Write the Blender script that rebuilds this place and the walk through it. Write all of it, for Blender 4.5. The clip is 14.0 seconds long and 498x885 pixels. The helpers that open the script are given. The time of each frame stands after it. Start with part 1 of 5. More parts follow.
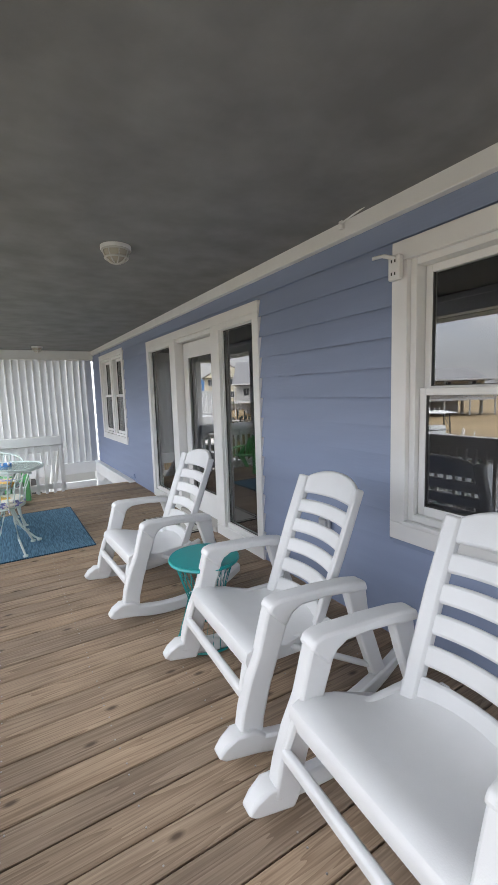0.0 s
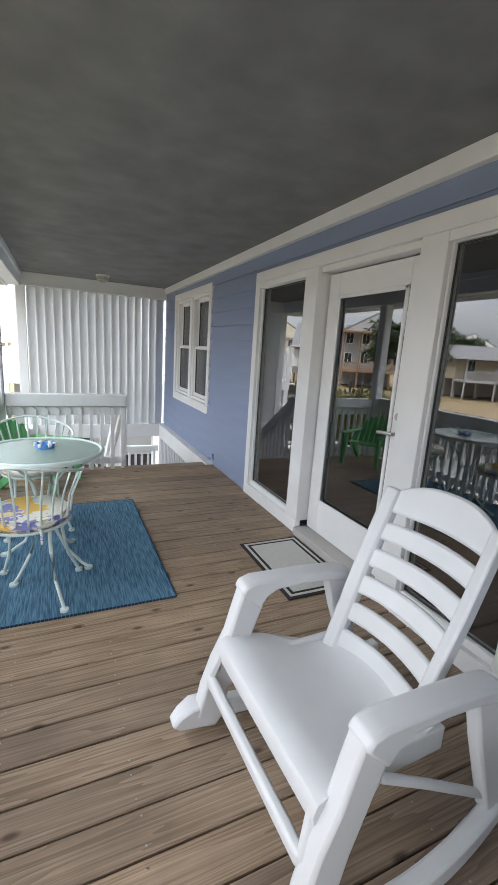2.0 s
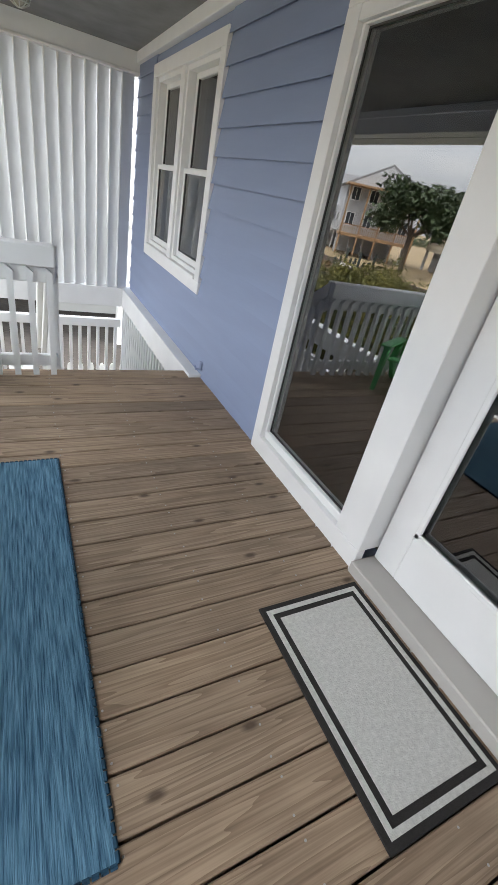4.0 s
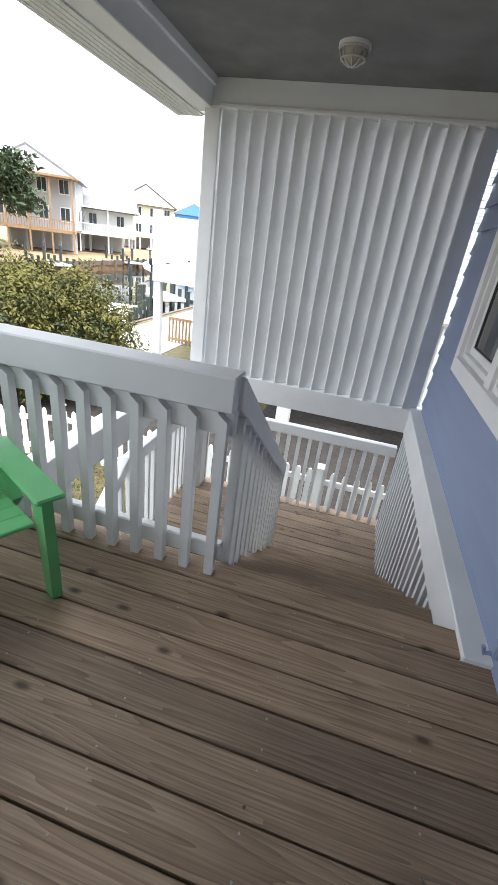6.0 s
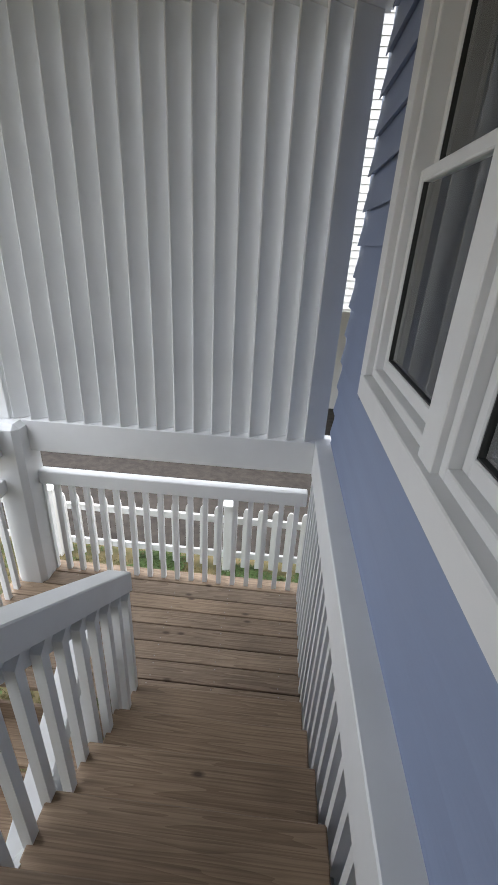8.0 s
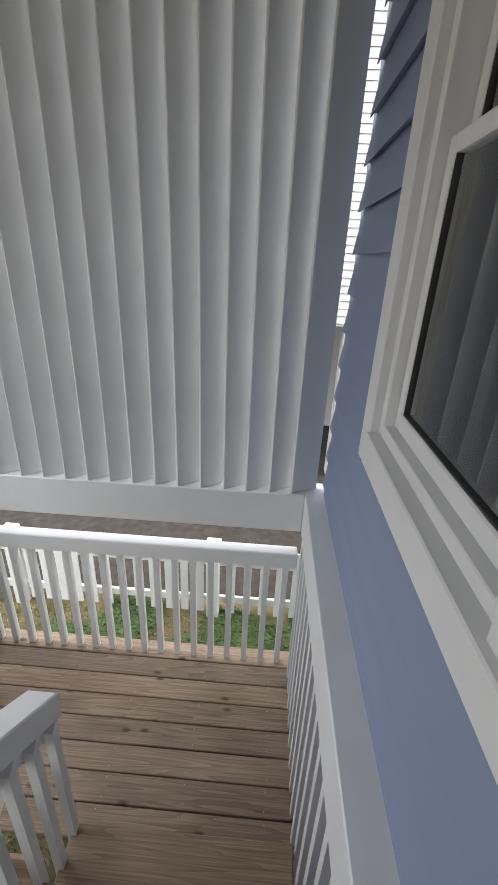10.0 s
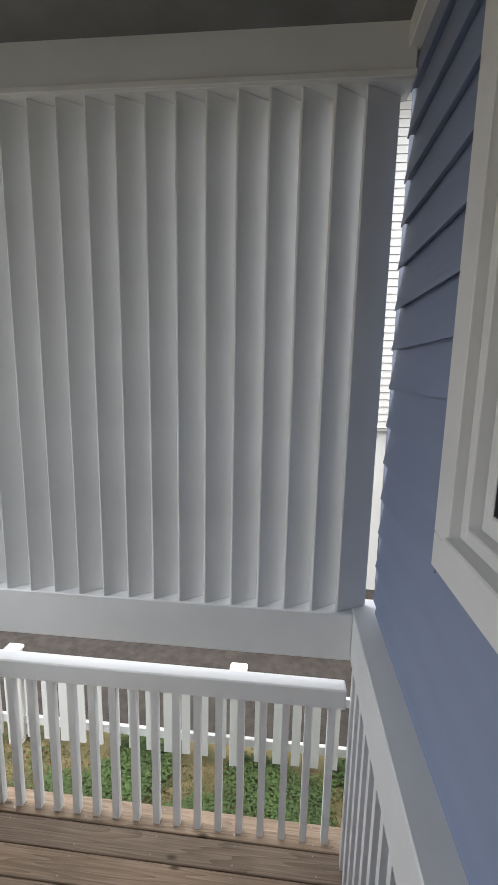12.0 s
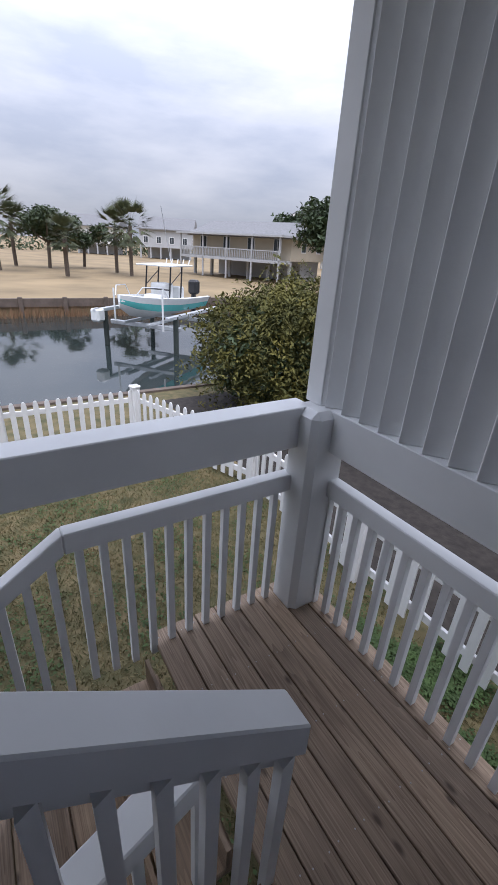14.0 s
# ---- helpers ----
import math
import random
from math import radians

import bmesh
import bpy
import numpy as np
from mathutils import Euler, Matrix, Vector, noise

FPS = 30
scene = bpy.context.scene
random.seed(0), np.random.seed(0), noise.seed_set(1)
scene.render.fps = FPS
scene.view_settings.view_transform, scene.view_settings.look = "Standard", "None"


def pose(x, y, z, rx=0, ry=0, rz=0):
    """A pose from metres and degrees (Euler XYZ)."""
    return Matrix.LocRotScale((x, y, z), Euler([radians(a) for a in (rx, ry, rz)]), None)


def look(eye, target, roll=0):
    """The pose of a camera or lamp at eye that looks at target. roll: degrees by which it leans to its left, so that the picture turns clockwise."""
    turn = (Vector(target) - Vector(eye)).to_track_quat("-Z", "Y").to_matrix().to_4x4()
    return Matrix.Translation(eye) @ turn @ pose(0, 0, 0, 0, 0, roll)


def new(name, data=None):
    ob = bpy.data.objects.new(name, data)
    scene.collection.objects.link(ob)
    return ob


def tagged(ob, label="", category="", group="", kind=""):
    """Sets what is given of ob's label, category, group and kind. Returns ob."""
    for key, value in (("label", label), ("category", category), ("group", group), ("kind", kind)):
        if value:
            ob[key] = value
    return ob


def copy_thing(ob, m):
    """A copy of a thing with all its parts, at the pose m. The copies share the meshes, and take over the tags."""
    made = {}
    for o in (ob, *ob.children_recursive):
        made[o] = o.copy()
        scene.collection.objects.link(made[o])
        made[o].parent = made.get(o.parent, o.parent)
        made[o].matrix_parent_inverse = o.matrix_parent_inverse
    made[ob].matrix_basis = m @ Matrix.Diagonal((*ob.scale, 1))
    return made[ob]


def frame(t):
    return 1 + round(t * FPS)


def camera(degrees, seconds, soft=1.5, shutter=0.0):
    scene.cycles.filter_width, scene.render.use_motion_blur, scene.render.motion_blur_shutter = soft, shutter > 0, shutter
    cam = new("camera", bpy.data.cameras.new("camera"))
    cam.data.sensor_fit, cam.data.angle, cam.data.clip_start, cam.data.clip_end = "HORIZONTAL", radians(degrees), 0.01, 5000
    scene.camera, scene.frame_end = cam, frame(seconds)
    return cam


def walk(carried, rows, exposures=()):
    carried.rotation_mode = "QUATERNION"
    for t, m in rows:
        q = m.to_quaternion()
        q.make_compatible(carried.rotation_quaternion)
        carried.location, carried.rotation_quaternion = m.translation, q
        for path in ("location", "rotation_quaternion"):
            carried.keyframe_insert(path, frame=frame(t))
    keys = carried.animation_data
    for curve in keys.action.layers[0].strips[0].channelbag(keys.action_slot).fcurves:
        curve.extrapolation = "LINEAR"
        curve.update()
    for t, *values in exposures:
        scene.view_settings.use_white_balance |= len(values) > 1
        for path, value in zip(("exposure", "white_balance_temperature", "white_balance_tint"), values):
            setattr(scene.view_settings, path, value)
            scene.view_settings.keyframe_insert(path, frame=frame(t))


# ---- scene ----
cam = camera(61.5, 14.0)
PATH = [
    (0, (0.192, -0.252, 1.386), (1.208, 1.454, 1.146), -1.8),
    (0.5, (0.186, 0.205, 1.38), (1.032, 1.993, 1.089), 0.2),
    (1, (0.204, 0.656, 1.377), (0.992, 2.466, 1.056), 0.5),
    (1.5, (0.223, 1.182, 1.375), (0.786, 3.071, 1.037), 0.5),
    (2, (0.306, 1.678, 1.392), (1.121, 3.454, 0.966), 3.7),
    (4.3, (0.882, 3.712, 1.264), (1.802, 5.175, 0.256), 13.1),
    (4.5, (0.963, 3.887, 1.236), (1.889, 5.349, 0.233), 13.4),
    (5, (1.157, 4.378, 1.255), (1.636, 6.039, 0.25), 10.3),
    (5.5, (1.214, 4.81, 1.266), (1.208, 6.576, 0.328), 6.4),
    (6, (1.304, 5.194, 1.229), (0.915, 6.956, 0.366), 7.6),
    (6.5, (1.362, 5.558, 1.181), (0.796, 7.277, 0.328), 6.1),
    (7, (1.475, 5.942, 1.147), (1.29, 7.767, 0.35), 5.3),
    (9.5, (1.66, 7.109, 1.168), (1.582, 8.881, 0.245), 2.8),
    (10, (1.675, 7.154, 1.147), (1.596, 8.984, 0.342), 2.7),
    (10.5, (1.646, 7.239, 1.068), (1.549, 9.145, 0.468), -0.1),
    (11, (1.575, 7.272, 1.097), (1.526, 9.238, 0.731), 1.8),
    (11.5, (1.58, 7.28, 1.1), (1.524, 9.251, 0.763), 2.1),
    (12, (1.587, 7.308, 1.078), (1.395, 9.272, 0.751), 1.2),
    (12.5, (1.569, 7.266, 1.075), (1.111, 9.188, 0.766), 0.5),
    (13, (1.618, 7.37, 1.104), (0.796, 9.103, 0.537), 3.9),
    (13.5, (1.537, 7.502, 0.881), (0.527, 9.067, 0.153), 6.8),
    (14, (1.427, 7.607, 0.756), (-0.095, 8.596, -0.083), 3.6),
]
EXPOSURES = [(0, 2.25, 6600, 10), (2, 2.2, 6550, 9), (4.5, 2.55, 6700, 9), (5, 2.6, 6700, 9), (5.5, 2.12, 6600, 9), (6, 1.85, 6500, 9), (6.5, 1.38, 6150, 7), (7, 1.62, 6300, 8), (9.5, 1.58, 6850, 10), (12, 1.45, 6850, 10), (13, 1.2, 6550, 13), (13.5, 0.9, 6300, 14), (14, 0.38, 6000, 16)]
walk(cam, [(t, look(eye, target, roll)) for t, eye, target, roll in PATH], EXPOSURES)

# ---------- light ----------
world = bpy.data.worlds.new("overcast_sky")
scene.world = world
world.use_nodes = True
wn, wl = world.node_tree.nodes, world.node_tree.links
wn.clear()
SUN_EL, SUN_AZ = 64.0, 106.0
w_out = wn.new("ShaderNodeOutputWorld")
w_bg = wn.new("ShaderNodeBackground")
w_bg.inputs["Strength"].default_value = 0.12
w_sky = wn.new("ShaderNodeTexSky")
w_sky.sky_type = 'NISHITA'
w_sky.sun_disc = False
w_sky.sun_elevation = radians(SUN_EL)
w_sky.sun_rotation = radians(SUN_AZ)
w_co = wn.new("ShaderNodeTexCoord")
w_map = wn.new("ShaderNodeMapping")
w_map.inputs["Scale"].default_value = (1.3, 1.3, 5.0)
w_n = wn.new("ShaderNodeTexNoise")
w_n.inputs["Scale"].default_value = 2.2
w_n.inputs["Detail"].default_value = 6.0
w_n.inputs["Roughness"].default_value = 0.55
w_r = wn.new("ShaderNodeValToRGB")
w_r.color_ramp.elements[0].position = 0.36
w_r.color_ramp.elements[0].color = (5.6, 6.0, 6.8, 1)
w_r.color_ramp.elements[1].position = 0.66
w_r.color_ramp.elements[1].color = (8.2, 8.3, 8.6, 1)
w_mix = wn.new("ShaderNodeMix")
w_mix.data_type = 'RGBA'
w_mix.inputs["Factor"].default_value = 0.9
wl.new(w_co.outputs["Generated"], w_map.inputs["Vector"])
wl.new(w_map.outputs["Vector"], w_n.inputs["Vector"])
wl.new(w_n.outputs["Fac"], w_r.inputs["Fac"])
wl.new(w_sky.outputs["Color"], w_mix.inputs["A"])
wl.new(w_r.outputs["Color"], w_mix.inputs["B"])
# an overcast sky is brighter overhead than at the horizon
w_sep = wn.new("ShaderNodeSeparateXYZ")
w_rng = wn.new("ShaderNodeMapRange")
w_rng.inputs["From Min"].default_value, w_rng.inputs["From Max"].default_value = 0.05, 0.9
w_rng.inputs["To Min"].default_value, w_rng.inputs["To Max"].default_value = 0.46, 2.1
w_mul = wn.new("ShaderNodeVectorMath")
w_mul.operation = 'SCALE'
wl.new(w_co.outputs["Generated"], w_sep.inputs["Vector"])
wl.new(w_sep.outputs["Z"], w_rng.inputs["Value"])
wl.new(w_mix.outputs["Result"], w_mul.inputs[0])
wl.new(w_rng.outputs["Result"], w_mul.inputs["Scale"])
wl.new(w_mul.outputs["Vector"], w_bg.inputs["Color"])
wl.new(w_bg.outputs["Background"], w_out.inputs["Surface"])

sun_data = bpy.data.lights.new("sun", 'SUN')
sun_data.energy = 1.5
sun_data.angle = radians(25)
sun_data.color = (1.0, 0.97, 0.93)
sun = new("sun", sun_data)
sun.matrix_world = look((14, 2, 30), (0, 6, 0))


# ---------- materials ----------
def material(name, base, rough=0.6, metal=0.0, vary=0.12, scale=6.0, bump=0.1, bump_scale=60.0, spec=0.5, stretch=(1, 1, 1), dark=None):
    m = bpy.data.materials.new(name)
    m.use_nodes = True
    n, l = m.node_tree.nodes, m.node_tree.links
    b = n["Principled BSDF"]
    b.inputs["Roughness"].default_value = rough
    b.inputs["Metallic"].default_value = metal
    b.inputs["Specular IOR Level"].default_value = spec
    co = n.new("ShaderNodeTexCoord")
    mp = n.new("ShaderNodeMapping")
    mp.inputs["Scale"].default_value = stretch
    l.new(co.outputs["Object"], mp.inputs["Vector"])
    t1 = n.new("ShaderNodeTexNoise")
    t1.inputs["Scale"].default_value = scale
    t1.inputs["Detail"].default_value = 5
    l.new(mp.outputs["Vector"], t1.inputs["Vector"])
    r = n.new("ShaderNodeValToRGB")
    r.color_ramp.elements[0].position, r.color_ramp.elements[1].position = 0.3, 0.7
    lo = dark or tuple(c * (1 - vary) for c in base)
    hi = tuple(min(1, c * (1 + vary * 0.5)) for c in base)
    r.color_ramp.elements[0].color = (*lo, 1)
    r.color_ramp.elements[1].color = (*hi, 1)
    l.new(t1.outputs["Fac"], r.inputs["Fac"])
    l.new(r.outputs["Color"], b.inputs["Base Color"])
    if bump:
        t2 = n.new("ShaderNodeTexNoise")
        t2.inputs["Scale"].default_value = bump_scale
        t2.inputs["Detail"].default_value = 4
        l.new(mp.outputs["Vector"], t2.inputs["Vector"])
        bp = n.new("ShaderNodeBump")
        bp.inputs["Strength"].default_value = bump
        bp.inputs["Distance"].default_value = 0.004
        l.new(t2.outputs["Fac"], bp.inputs["Height"])
        l.new(bp.outputs["Normal"], b.inputs["Normal"])
    return m


def wood(name, light, dark, knots=True, rough=0.62):
    """Weathered boards with the grain along the object's x; each board has a tone and figure of its own."""
    m = bpy.data.materials.new(name)
    m.use_nodes = True
    n, l = m.node_tree.nodes, m.node_tree.links
    b = n["Principled BSDF"]
    b.inputs["Specular IOR Level"].default_value = 0.35
    co = n.new("ShaderNodeTexCoord")
    info = n.new("ShaderNodeObjectInfo")
    off = n.new("ShaderNodeVectorMath")
    off.operation = 'MULTIPLY_ADD'
    off.inputs[1].default_value = (37.0, 91.0, 53.0)
    l.new(info.outputs["Random"], off.inputs[0])
    l.new(co.outputs["Object"], off.inputs[2])
    mp = n.new("ShaderNodeMapping")
    mp.inputs["Scale"].default_value = (0.42, 8.0, 8.0)
    l.new(off.outputs["Vector"], mp.inputs["Vector"])
    warp = n.new("ShaderNodeTexNoise")
    warp.inputs["Scale"].default_value = 1.3
    warp.inputs["Detail"].default_value = 2
    l.new(mp.outputs["Vector"], warp.inputs["Vector"])
    rings = n.new("ShaderNodeMath")
    rings.operation = 'MULTIPLY'
    rings.inputs[1].default_value = 14.0
    l.new(warp.outputs["Fac"], rings.inputs[0])
    sn = n.new("ShaderNodeMath")
    sn.operation = 'FRACT'
    l.new(rings.outputs[0], sn.inputs[0])
    fine = n.new("ShaderNodeTexNoise")
    mp2 = n.new("ShaderNodeMapping")
    mp2.inputs["Scale"].default_value = (3.0, 160.0, 60.0)
    l.new(off.outputs["Vector"], mp2.inputs["Vector"])
    l.new(mp2.outputs["Vector"], fine.inputs["Vector"])
    fine.inputs["Scale"].default_value = 1.0
    fine.inputs["Detail"].default_value = 4
    blot = n.new("ShaderNodeTexNoise")
    blot.inputs["Scale"].default_value = 2.6
    blot.inputs["Detail"].default_value = 5
    l.new(off.outputs["Vector"], blot.inputs["Vector"])
    ramp = n.new("ShaderNodeValToRGB")
    e = ramp.color_ramp.elements
    e[0].position, e[0].color = 0.0, (*light, 1)
    e[1].position, e[1].color = 1.0, (*(0.38 * a + 0.62 * c for a, c in zip(light, dark)), 1)
    mid = ramp.color_ramp.elements.new(0.62)
    mid.color = tuple(0.72 * a + 0.28 * c for a, c in zip(light, dark)) + (1,)
    l.new(sn.outputs[0], ramp.inputs["Fac"])

    def blend(kind, fac, a, c):
        x = n.new("ShaderNodeMix")
        x.data_type, x.blend_type = 'RGBA', kind
        if isinstance(fac, float):
            x.inputs["Factor"].default_value = fac
        else:
            l.new(fac, x.inputs["Factor"])
        l.new(a, x.inputs["A"])
        if isinstance(c, tuple):
            x.inputs["B"].default_value = c
        else:
            l.new(c, x.inputs["B"])
        return x.outputs["Result"]

    tone = n.new("ShaderNodeValToRGB")
    tone.color_ramp.elements[0].color = (0.74, 0.75, 0.77, 1)
    tone.color_ramp.elements[1].color = (1.04, 1.02, 0.99, 1)
    l.new(info.outputs["Random"], tone.inputs["Fac"])
    c = blend('MULTIPLY', 1.0, ramp.outputs["Color"], tone.outputs["Color"])
    fr = n.new("ShaderNodeValToRGB")
    fr.color_ramp.elements[0].position, fr.color_ramp.elements[0].color = 0.3, (0.62, 0.6, 0.58, 1)
    fr.color_ramp.elements[1].position, fr.color_ramp.elements[1].color = 0.65, (1.08, 1.08, 1.08, 1)
    l.new(fine.outputs["Fac"], fr.inputs["Fac"])
    c = blend('MULTIPLY', 0.8, c, fr.outputs["Color"])
    br = n.new("ShaderNodeValToRGB")
    br.color_ramp.elements[0].position, br.color_ramp.elements[0].color = 0.35, (0.72, 0.7, 0.68, 1)
    br.color_ramp.elements[1].position, br.color_ramp.elements[1].color = 0.7, (1.15, 1.13, 1.1, 1)
    l.new(blot.outputs["Fac"], br.inputs["Fac"])
    c = blend('MULTIPLY', 0.75, c, br.outputs["Color"])
    if knots:
        mk = n.new("ShaderNodeMapping")
        mk.inputs["Scale"].default_value = (0.95, 2.1, 1.0)
        l.new(off.outputs["Vector"], mk.inputs["Vector"])
        v = n.new("ShaderNodeTexVoronoi")
        v.voronoi_dimensions = '2D'
        v.inputs["Scale"].default_value = 1.6
        l.new(mk.outputs["Vector"], v.inputs["Vector"])
        kr = n.new("ShaderNodeValToRGB")
        kr.color_ramp.elements[0].position, kr.color_ramp.elements[0].color = 0.018, (1, 1, 1, 1)
        kr.color_ramp.elements[1].position, kr.color_ramp.elements[1].color = 0.055, (0, 0, 0, 1)
        l.new(v.outputs["Distance"], kr.inputs["Fac"])
        kc = n.new("ShaderNodeMath")
        kc.operation = 'MULTIPLY'
        kc.inputs[1].default_value = 0.85
        l.new(kr.outputs["Color"], kc.inputs[0])
        c = blend('MIX', kc.outputs[0], c, tuple(q * 0.3 for q in dark) + (1,))
    l.new(c, b.inputs["Base Color"])
    b.inputs["Roughness"].default_value = rough
    bp = n.new("ShaderNodeBump")
    bp.inputs["Strength"].default_value = 0.35
    bp.inputs["Distance"].default_value = 0.003
    l.new(fine.outputs["Fac"], bp.inputs["Height"])
    l.new(bp.outputs["Normal"], b.inputs["Normal"])
    return m


def glass(name, tint=(0.82, 0.9, 0.87), rough=0.0, gloss=1.0):
    m = bpy.data.materials.new(name)
    m.use_nodes = True
    n, l = m.node_tree.nodes, m.node_tree.links
    n.clear()
    out = n.new("ShaderNodeOutputMaterial")
    mix = n.new("ShaderNodeMixShader")
    f = n.new("ShaderNodeFresnel")
    f.inputs["IOR"].default_value = 2.5
    tr = n.new("ShaderNodeBsdfTransparent")
    tr.inputs["Color"].default_value = (*tint, 1)
    gl = n.new("ShaderNodeBsdfGlossy")
    gl.inputs["Roughness"].default_value = rough
    gl.inputs["Color"].default_value = (gloss, gloss, gloss, 1)
    l.new(f.outputs["Fac"], mix.inputs["Fac"])
    l.new(tr.outputs["BSDF"], mix.inputs[1])
    l.new(gl.outputs["BSDF"], mix.inputs[2])
    l.new(mix.outputs["Shader"], out.inputs["Surface"])
    return m


WHITE = material("white_paint", (0.74, 0.75, 0.755), 0.5, vary=0.06, scale=3, bump=0.15, bump_scale=30)
TRIM = material("white_trim", (0.74, 0.74, 0.735), 0.45, vary=0.04, scale=5, bump=0.05)
CEIL = material("ceiling_paint", (0.90, 0.90, 0.87), 0.42, vary=0.015, scale=0.7, bump=0.03, bump_scale=60)
BLUE = material("blue_siding", (0.235, 0.285, 0.415), 0.55, vary=0.07, scale=2.2, bump=0.25, bump_scale=25, stretch=(1, 0.4, 3))
DECK = wood("deck_wood", (0.43, 0.325, 0.235), (0.19, 0.125, 0.082))
TREAD = wood("tread_wood", (0.40, 0.295, 0.205), (0.22, 0.148, 0.098), rough=0.55)
NAIL = material("nail_steel", (0.42, 0.41, 0.40), 0.4, 1.0, bump=0)
RESIN = material("white_resin", (0.64, 0.645, 0.65), 0.38, vary=0.03, scale=8, bump=0.12, bump_scale=220)
TEAL = material("teal_metal", (0.0, 0.27, 0.27), 0.32, vary=0.08, scale=9, bump=0.03)
IRON = material("mint_iron", (0.62, 0.72, 0.70), 0.4, vary=0.1, scale=12, bump=0.1)
GREEN = material("green_plastic", (0.15, 0.52, 0.20), 0.4, vary=0.08)
GLASS = glass("window_glass")
TABLEGLASS = material("frosted_glass", (0.55, 0.70, 0.65), 0.16, vary=0.08, scale=60, bump=0.35, bump_scale=140)
TABLEGLASS.node_tree.nodes["Principled BSDF"].inputs["Transmission Weight"].default_value = 0.65
LAMPGLASS = material("lamp_glass", (0.42, 0.39, 0.33), 0.25, vary=0.1)
CAGE = material("lamp_cage", (0.50, 0.49, 0.46), 0.5, vary=0.1)
GASKET = material("dark_gasket", (0.03, 0.03, 0.03), 0.5, bump=0)
MATWHITE = material("mat_weave", (0.55, 0.54, 0.51), 0.9, vary=0.15, scale=80, bump=0.6, bump_scale=200)
MATBLACK = material("mat_border", (0.02, 0.017, 0.016), 0.9, vary=0.2, scale=80, bump=0.6, bump_scale=200)
ROOM = material("room_wall", (0.55, 0.62, 0.56), 0.8)
ROOMFLOOR = material("room_floor", (0.26, 0.24, 0.20), 0.5)
CURTAIN = material("curtain_cloth", (0.56, 0.63, 0.59), 0.9, vary=0.15, scale=14, bump=0.2)
SOFA = material("sofa_cloth", (0.72, 0.72, 0.67), 0.9, vary=0.1)
GRASS = material("lawn_grass", (0.145, 0.112, 0.055), 0.95, vary=0.3, scale=5.0, bump=1.0, bump_scale=40, dark=(0.055, 0.058, 0.022))
MULCH_AND_SHADE = material("dark_mulch_and_shade", (0.036, 0.03, 0.026), 0.95, vary=0.5, scale=9, bump=1.0, bump_scale=30)
DRYGRASS = material("dry_grass", (0.27, 0.20, 0.11), 0.95, vary=0.3, scale=0.25, bump=0.6, bump_scale=4)
REED = material("marsh_reed", (0.20, 0.115, 0.06), 0.95, vary=0.4, scale=3)
BULK = material("bulkhead_wood", (0.13, 0.10, 0.08), 0.85, vary=0.3, scale=3)
PILE = material("dark_piling", (0.035, 0.045, 0.04), 0.7, vary=0.3, scale=3)
LEAF = material("bush_leaf", (0.12, 0.105, 0.018), 0.85, vary=0.5, scale=2.5, bump=0, dark=(0.025, 0.036, 0.009))
DARKLEAF = material("oak_leaf_and_bush_shade", (0.045, 0.07, 0.025), 0.6, vary=0.45, scale=1.5, bump=0)
PALM = material("palm_leaf", (0.085, 0.10, 0.045), 0.6, vary=0.4, scale=1.5, bump=0)
BARK = material("bark", (0.12, 0.095, 0.075), 0.9, vary=0.3, scale=12, bump=0.8)
ALU = material("lift_aluminium", (0.62, 0.64, 0.66), 0.4, 0.6, vary=0.08)
HULL = material("boat_hull", (0.72, 0.73, 0.72), 0.25, vary=0.05, bump=0)
BOATTEAL = material("boat_stripe", (0.12, 0.5, 0.48), 0.25, vary=0.05, bump=0)
BLACK = material("black_paint", (0.02, 0.02, 0.022), 0.4, bump=0)
CREAM = material("cream_siding", (0.50, 0.44, 0.34), 0.75, vary=0.06, scale=1)
GREYSIDE = material("grey_siding", (0.42, 0.43, 0.44), 0.75, vary=0.06, scale=1)
WHITESIDE = material("white_siding", (0.70, 0.70, 0.68), 0.7, vary=0.05, scale=1)
REDSIDE = material("red_siding", (0.42, 0.10, 0.075), 0.75, vary=0.08, scale=1)
BLUESIDE = material("bright_blue_siding", (0.10, 0.28, 0.62), 0.7, vary=0.06, scale=1)
ROOF = material("roof_shingle", (0.20, 0.20, 0.205), 0.9, vary=0.2, scale=4, bump=0.4, bump_scale=20)
DARKROOF = material("dark_roof", (0.10, 0.09, 0.09), 0.9, vary=0.2, scale=4)
PANE = material("far_pane", (0.05, 0.06, 0.07), 0.1, bump=0)
LUMBER = material("new_lumber", (0.34, 0.21, 0.11), 0.8, vary=0.2, scale=4)
CONCRETE = material("concrete", (0.45, 0.43, 0.40), 0.9, vary=0.1, scale=2)

# blue woven rug: streaks along y
RUG = material("rug_weave", (0.10, 0.21, 0.30), 0.95, vary=0.5, scale=1.0, bump=1.0, bump_scale=1.5, stretch=(150, 9, 30), dark=(0.012, 0.062, 0.115))
RUGEDGE = material("rug_binding", (0.012, 0.05, 0.09), 0.95, vary=0.3, scale=40, bump=0.5)

